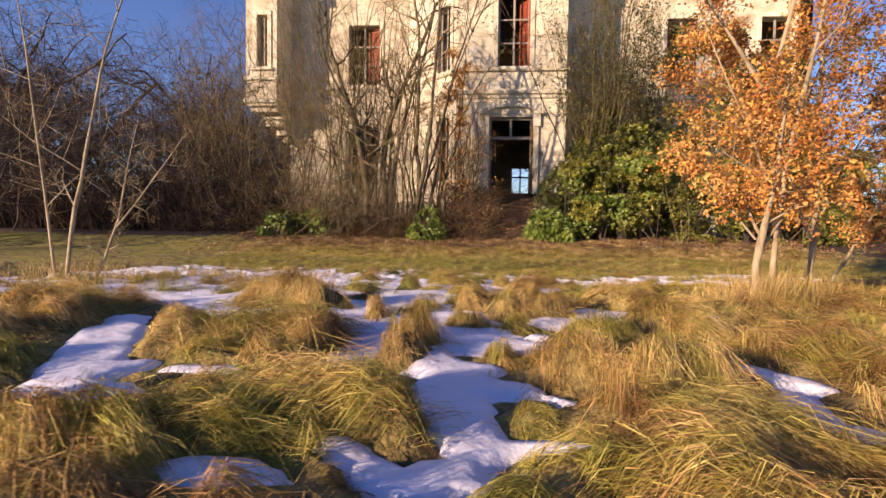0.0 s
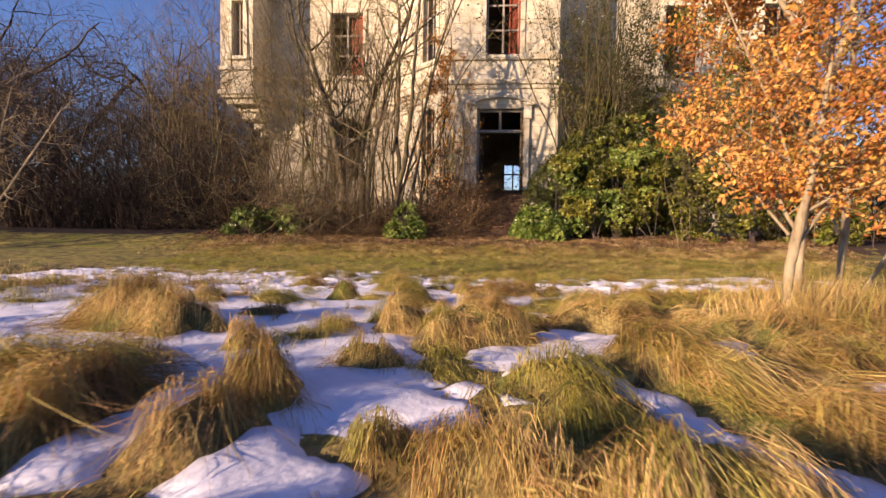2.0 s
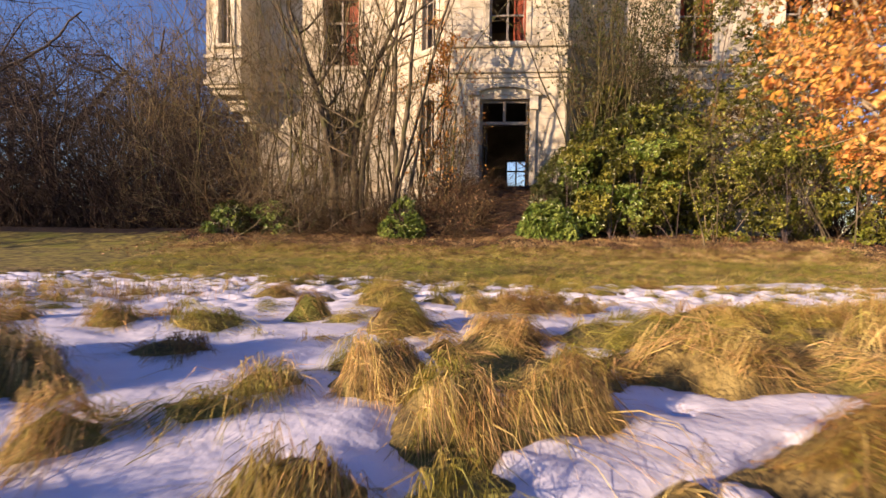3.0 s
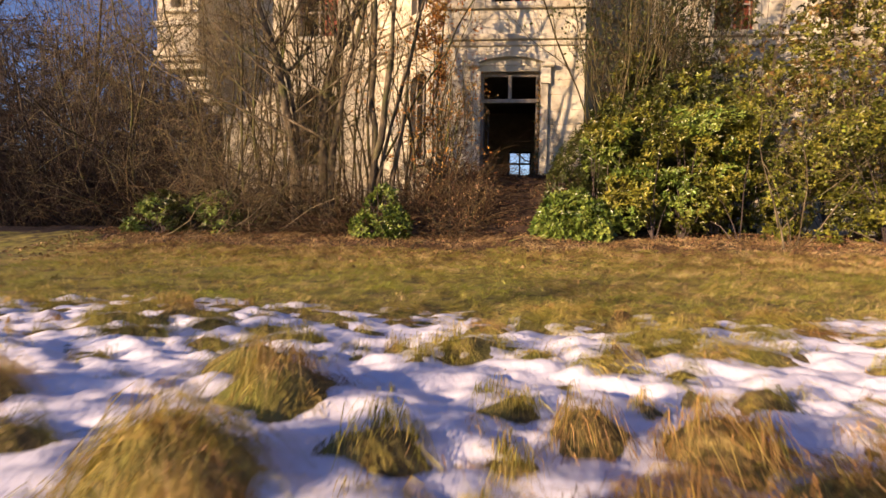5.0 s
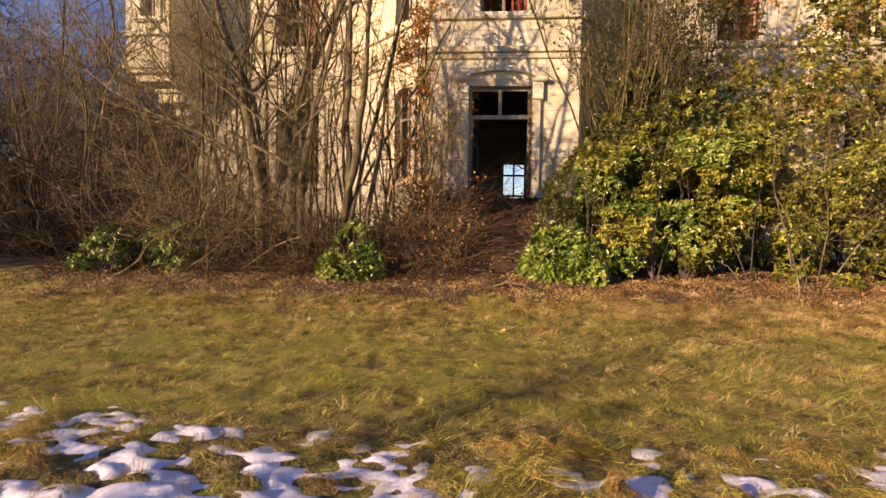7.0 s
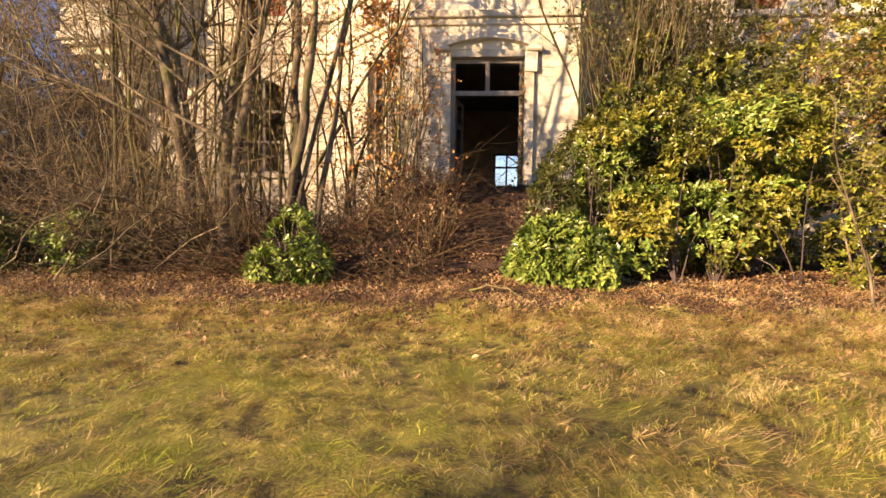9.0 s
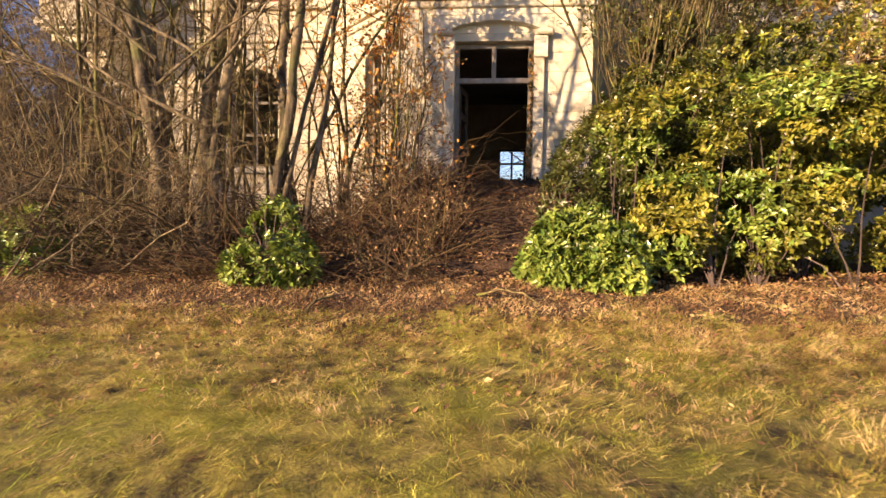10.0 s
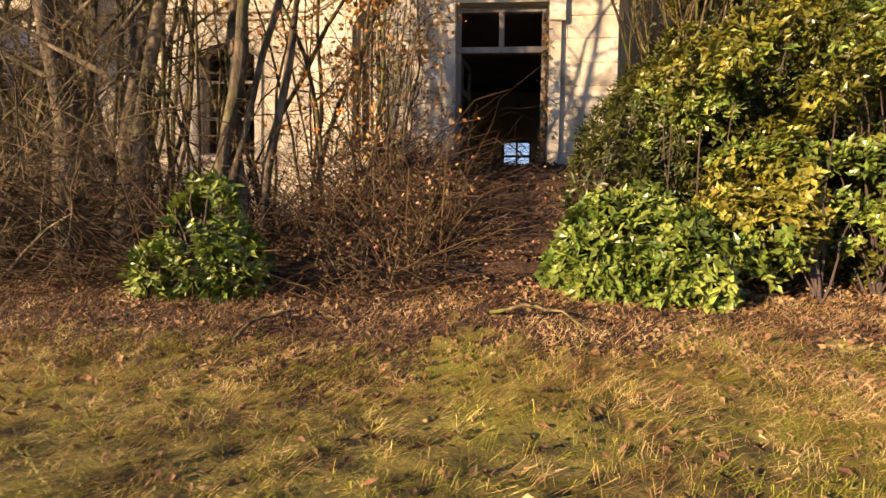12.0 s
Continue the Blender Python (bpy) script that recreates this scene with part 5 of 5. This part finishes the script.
bramble("woodland_edge_brambles", "brown bramble bank along the wood's edge, darkened for shade", [(-9, 16.5, 2.5, 2.0), (-12.5, 17, 3, 2.5), (-16.5, 17, 3.5, 3), (-21, 17, 4, 4), (-11, 20, 4, 3)], 4600, 3.0, WOODTWIG, 143, 1.0, 0.8, 2.0)
bramble("far_brambles", "russet undergrowth beside the wing", [(11, 16.5, 2, 1.5), (14, 17, 3, 2), (18, 18, 4, 3)], 1600, 2.0, RUSSETTWIG, 144, 1.0, 0.8, 2.0)
thickets = []
r2 = np.random.default_rng(23)
for k in range(34):
    x, y = (-9.6 - (5 if k < 14 else 16) * r2.random(), r2.uniform(17.5, 27)) if k < 30 else (r2.uniform(12.5, 24), r2.uniform(18, 27))
    if k < 3:
        st = [(r2.normal(0, 0.4), r2.normal(0, 0.4), r2.normal(0, 0.35), r2.normal(0, 0.35), r2.uniform(3.0, 5.0), 0.04) for _ in range(5)]
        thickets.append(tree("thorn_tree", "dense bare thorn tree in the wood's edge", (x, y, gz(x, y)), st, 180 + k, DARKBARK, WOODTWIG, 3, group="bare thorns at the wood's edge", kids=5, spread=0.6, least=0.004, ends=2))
    else:
        c = copy_thing(thickets[k % 3], pose(x, y, gz(x, y)))
        c.matrix_basis = pose(x, y, gz(x, y), 0, 0, r2.uniform(0, 360)) @ Matrix.Scale(r2.uniform(1.0, 1.5) * (1.25 if k < 12 else 1.0), 4)
for k in range(7):  # unseen thorns added along the wood's edge beside the meadow to shade the bank
    x, y = -13.6 - 1.6 * r2.random(), 7.6 + 0.85 * k
    c = copy_thing(thickets[k % 3], pose(x, y, gz(x, y)))
    c.matrix_basis = pose(x, y, gz(x, y), 0, 0, r2.uniform(0, 360)) @ Matrix.Scale(r2.uniform(0.85, 1.1), 4)
spots_ = []
r1 = np.random.default_rng(17)
for k in range(30):
    x, y = -11 - 34 * r1.random() ** 1.2, r1.uniform(19, 48)
    spots_.append((x, y))
spots_ = [(x, y + 16 if -0.80 < x / y < -0.55 and y < 36 else y) for x, y in spots_]
for k in range(6):
    y = r1.uniform(20.5, 29)
    spots_.append((-0.84 * y - 9 * r1.random(), y))
for k in range(5):
    spots_.append((r1.uniform(16, 40), r1.uniform(24, 46)))
for k in range(3):
    spots_.append((r1.uniform(-12, 16), r1.uniform(36, 60)))
oaks = []
for k, (x, y) in enumerate(spots_):
    if k < 4:
        o = tree("oak", "tall bare oak in the wood", (x, y, gz(x, y)), [(0, 0, r1.normal(0, 0.05), r1.normal(0, 0.05), r1.uniform(8, 10), 0.26)], 150 + k, DARKBARK, DARKTWIG, 4, group="bare oaks of the wood", kids=5, spread=0.58, lift=0.2, wob=0.16, shrink=0.64, least=0.006, ends=2)
        oaks.append(o)
    else:
        s = r1.uniform(0.75, 1.25)
        c = copy_thing(oaks[k % 4], pose(x, y, gz(x, y), 0, 0, r1.uniform(0, 360)) @ Matrix.Scale(s, 4))
        c.matrix_basis = pose(x, y, gz(x, y), 0, 0, r1.uniform(0, 360)) @ Matrix.Scale(s, 4)

# ---- creeper on the door's jamb ----
r3 = np.random.default_rng(31)
creeper = thing("creeper", "red and green ivy climbing the door's stone jamb", "climber", (1.42, 17.95, 1.6))
n = 420
P = np.stack([r3.normal(0.0, 0.05, n), r3.uniform(-0.06, 0.2, n), r3.uniform(0, 2.75, n)], 1)
P[:, 0] += 0.10 * (P[:, 2] < 1.0) * r3.uniform(-1, 1, n)
v, f = leaves(P, r3.normal(0, 1, (n, 3)) - [0, 0.5, 0.6], r3.normal(0, 0.6, (n, 3)) + [0, -1, 0.3], r3.uniform(0.05, 0.09, n), r3.uniform(0.04, 0.07, n))
cut = (n * 6 // 10) * 4
part("foliage", mesh_of("foliage", v, f[:cut], ORANGE), ORANGE, creeper, "red autumn ivy leaves")
part("foliage", mesh_of("foliage", v, f[cut:], IVY), IVY, creeper)
s = np.linspace(0, 1, 12)[:, None]
paths = [(np.concatenate([0.03 * np.sin(7 * s + k), 0.05 + 0.02 * k + 0 * s, 2.8 * s - 0.1], 1) + r3.normal(0, 0.008, (12, 3)), np.linspace(0.008, 0.003, 12)) for k in range(3)]
v, f = tubes(paths, 4)
part("stem", mesh_of("stem", v, f, TWIG), TWIG, creeper)

# ---- ashlar of the entrance bay ----


def ashlar(p0, p1, z0, z1, holes, wall_part, seed, course=0.36, proud=0.014, gap=0.010):
    m, length = along(p0, p1)
    inv = HOUSE_INV @ m
    r = np.random.default_rng(seed)
    z, row = z0, 0
    while z < z1 - 0.1:
        h = min(course * r.uniform(0.92, 1.08), z1 - z)
        edges, u = [0.0], -0.35 * (row % 2)
        while u < length:
            u += r.uniform(0.62, 0.95)
            if 0.2 < u < length - 0.2:
                edges.append(u)
        edges.append(length)
        for a, b in zip(edges, edges[1:]):
            spans = [(a, b)]
            for h0, h1, v0, v1 in holes:
                if v0 - 0.02 < z + h and z < v1 + 0.02:
                    spans = [q for s0, s1 in spans for q in ((s0, min(s1, h0)), (max(s0, h1), s1)) if q[1] - q[0] > 0.06]
            for s0, s1 in spans:
                bm = bmesh.new()
                d = proud * r.uniform(0.7, 1.3)
                x0, x1, y0, y1 = s0 + gap / 2, s1 - gap / 2, z + gap / 2, z + h - gap / 2
                e = 0.006
                lo = [bm.verts.new(q) for q in ((x0, 0.002, y0), (x1, 0.002, y0), (x1, 0.002, y1), (x0, 0.002, y1))]
                hi = [bm.verts.new(q) for q in ((x0 + e, -d, y0 + e), (x1 - e, -d, y0 + e), (x1 - e, -d, y1 - e), (x0 + e, -d, y1 - e))]
                bm.faces.new(hi)
                for k in range(4):
                    bm.faces.new((lo[k], lo[(k + 1) % 4], hi[(k + 1) % 4], hi[k]))
                bm.transform(inv)
                part("stone_block", bm, BLOCK, wall_part)
        z, row = z + h, row + 1


SUR = 0.17
ashlar(CF0, CF1, GRADE + 0.1, 5.16, [(DOOR[0] - 0.21, DOOR[1] + 0.21, 0, DOOR[3] + 0.02)], WALL_MID, 301)
ashlar(CF0, CF1, 5.47, 6.09, [], WALL_MID, 302)
ashlar(CF0, CF1, 6.27, 9.7, [(WIN_MID[0] - SUR, WIN_MID[1] + SUR, WIN_MID[2] - 0.2, WIN_MID[3] + SUR)], WALL_MID, 303)
ashlar(LC0, LC1, GRADE + 0.1, 5.16, [(NARROW[0][0] - SUR, NARROW[0][1] + SUR, NARROW[0][2] - 0.2, NARROW[0][3] + SUR)], WALL_LEFT, 304)
ashlar(LC0, LC1, 5.47, 6.09, [], WALL_LEFT, 305)
ashlar(LC0, LC1, 6.27, 9.7, [(NARROW[1][0] - SUR, NARROW[1][1] + SUR, NARROW[1][2] - 0.2, NARROW[1][3] + SUR)], WALL_LEFT, 306)

# ---- branches on the ground ----
for k, (x, y, a, L) in enumerate(((0.45, 12.75, -40, 0.7), (-1.0, 12.3, 70, 0.5), (-0.6, 16.6, 10, 1.3))):
    r4 = np.random.default_rng(320 + k)
    s = np.linspace(0, 1, 9)[:, None]
    ca, sa = math.cos(radians(a)), math.sin(radians(a))
    pts = np.concatenate([ca * L * s, sa * L * s, 0.02 + 0.10 * np.sin(3.0 * s)], 1) + r4.normal(0, 0.012, (9, 3))
    z = float(slope_height(np.array([x]), np.array([y]))[0]) if y > 13 else gz(x, y)
    branch = thing("fallen_branch", "broken grey-brown branch lying on dead grass", "branch", (x, y, z), "fallen branches")
    side = pts[4] + np.linspace(0, 1, 5)[:, None] * np.array([0.25 * sa, -0.25 * ca, 0.08])
    v, f = tubes([(pts, np.linspace(0.014, 0.005, 9))], 6)
    part("stem", mesh_of("stem", v, f, OLIVEBARK, True), OLIVEBARK, branch)
    v, f = tubes([(side, np.linspace(0.007, 0.002, 5))], 4)
    part("side_twig", mesh_of("side_twig", v, f, OLIVEBARK, True), OLIVEBARK, branch)
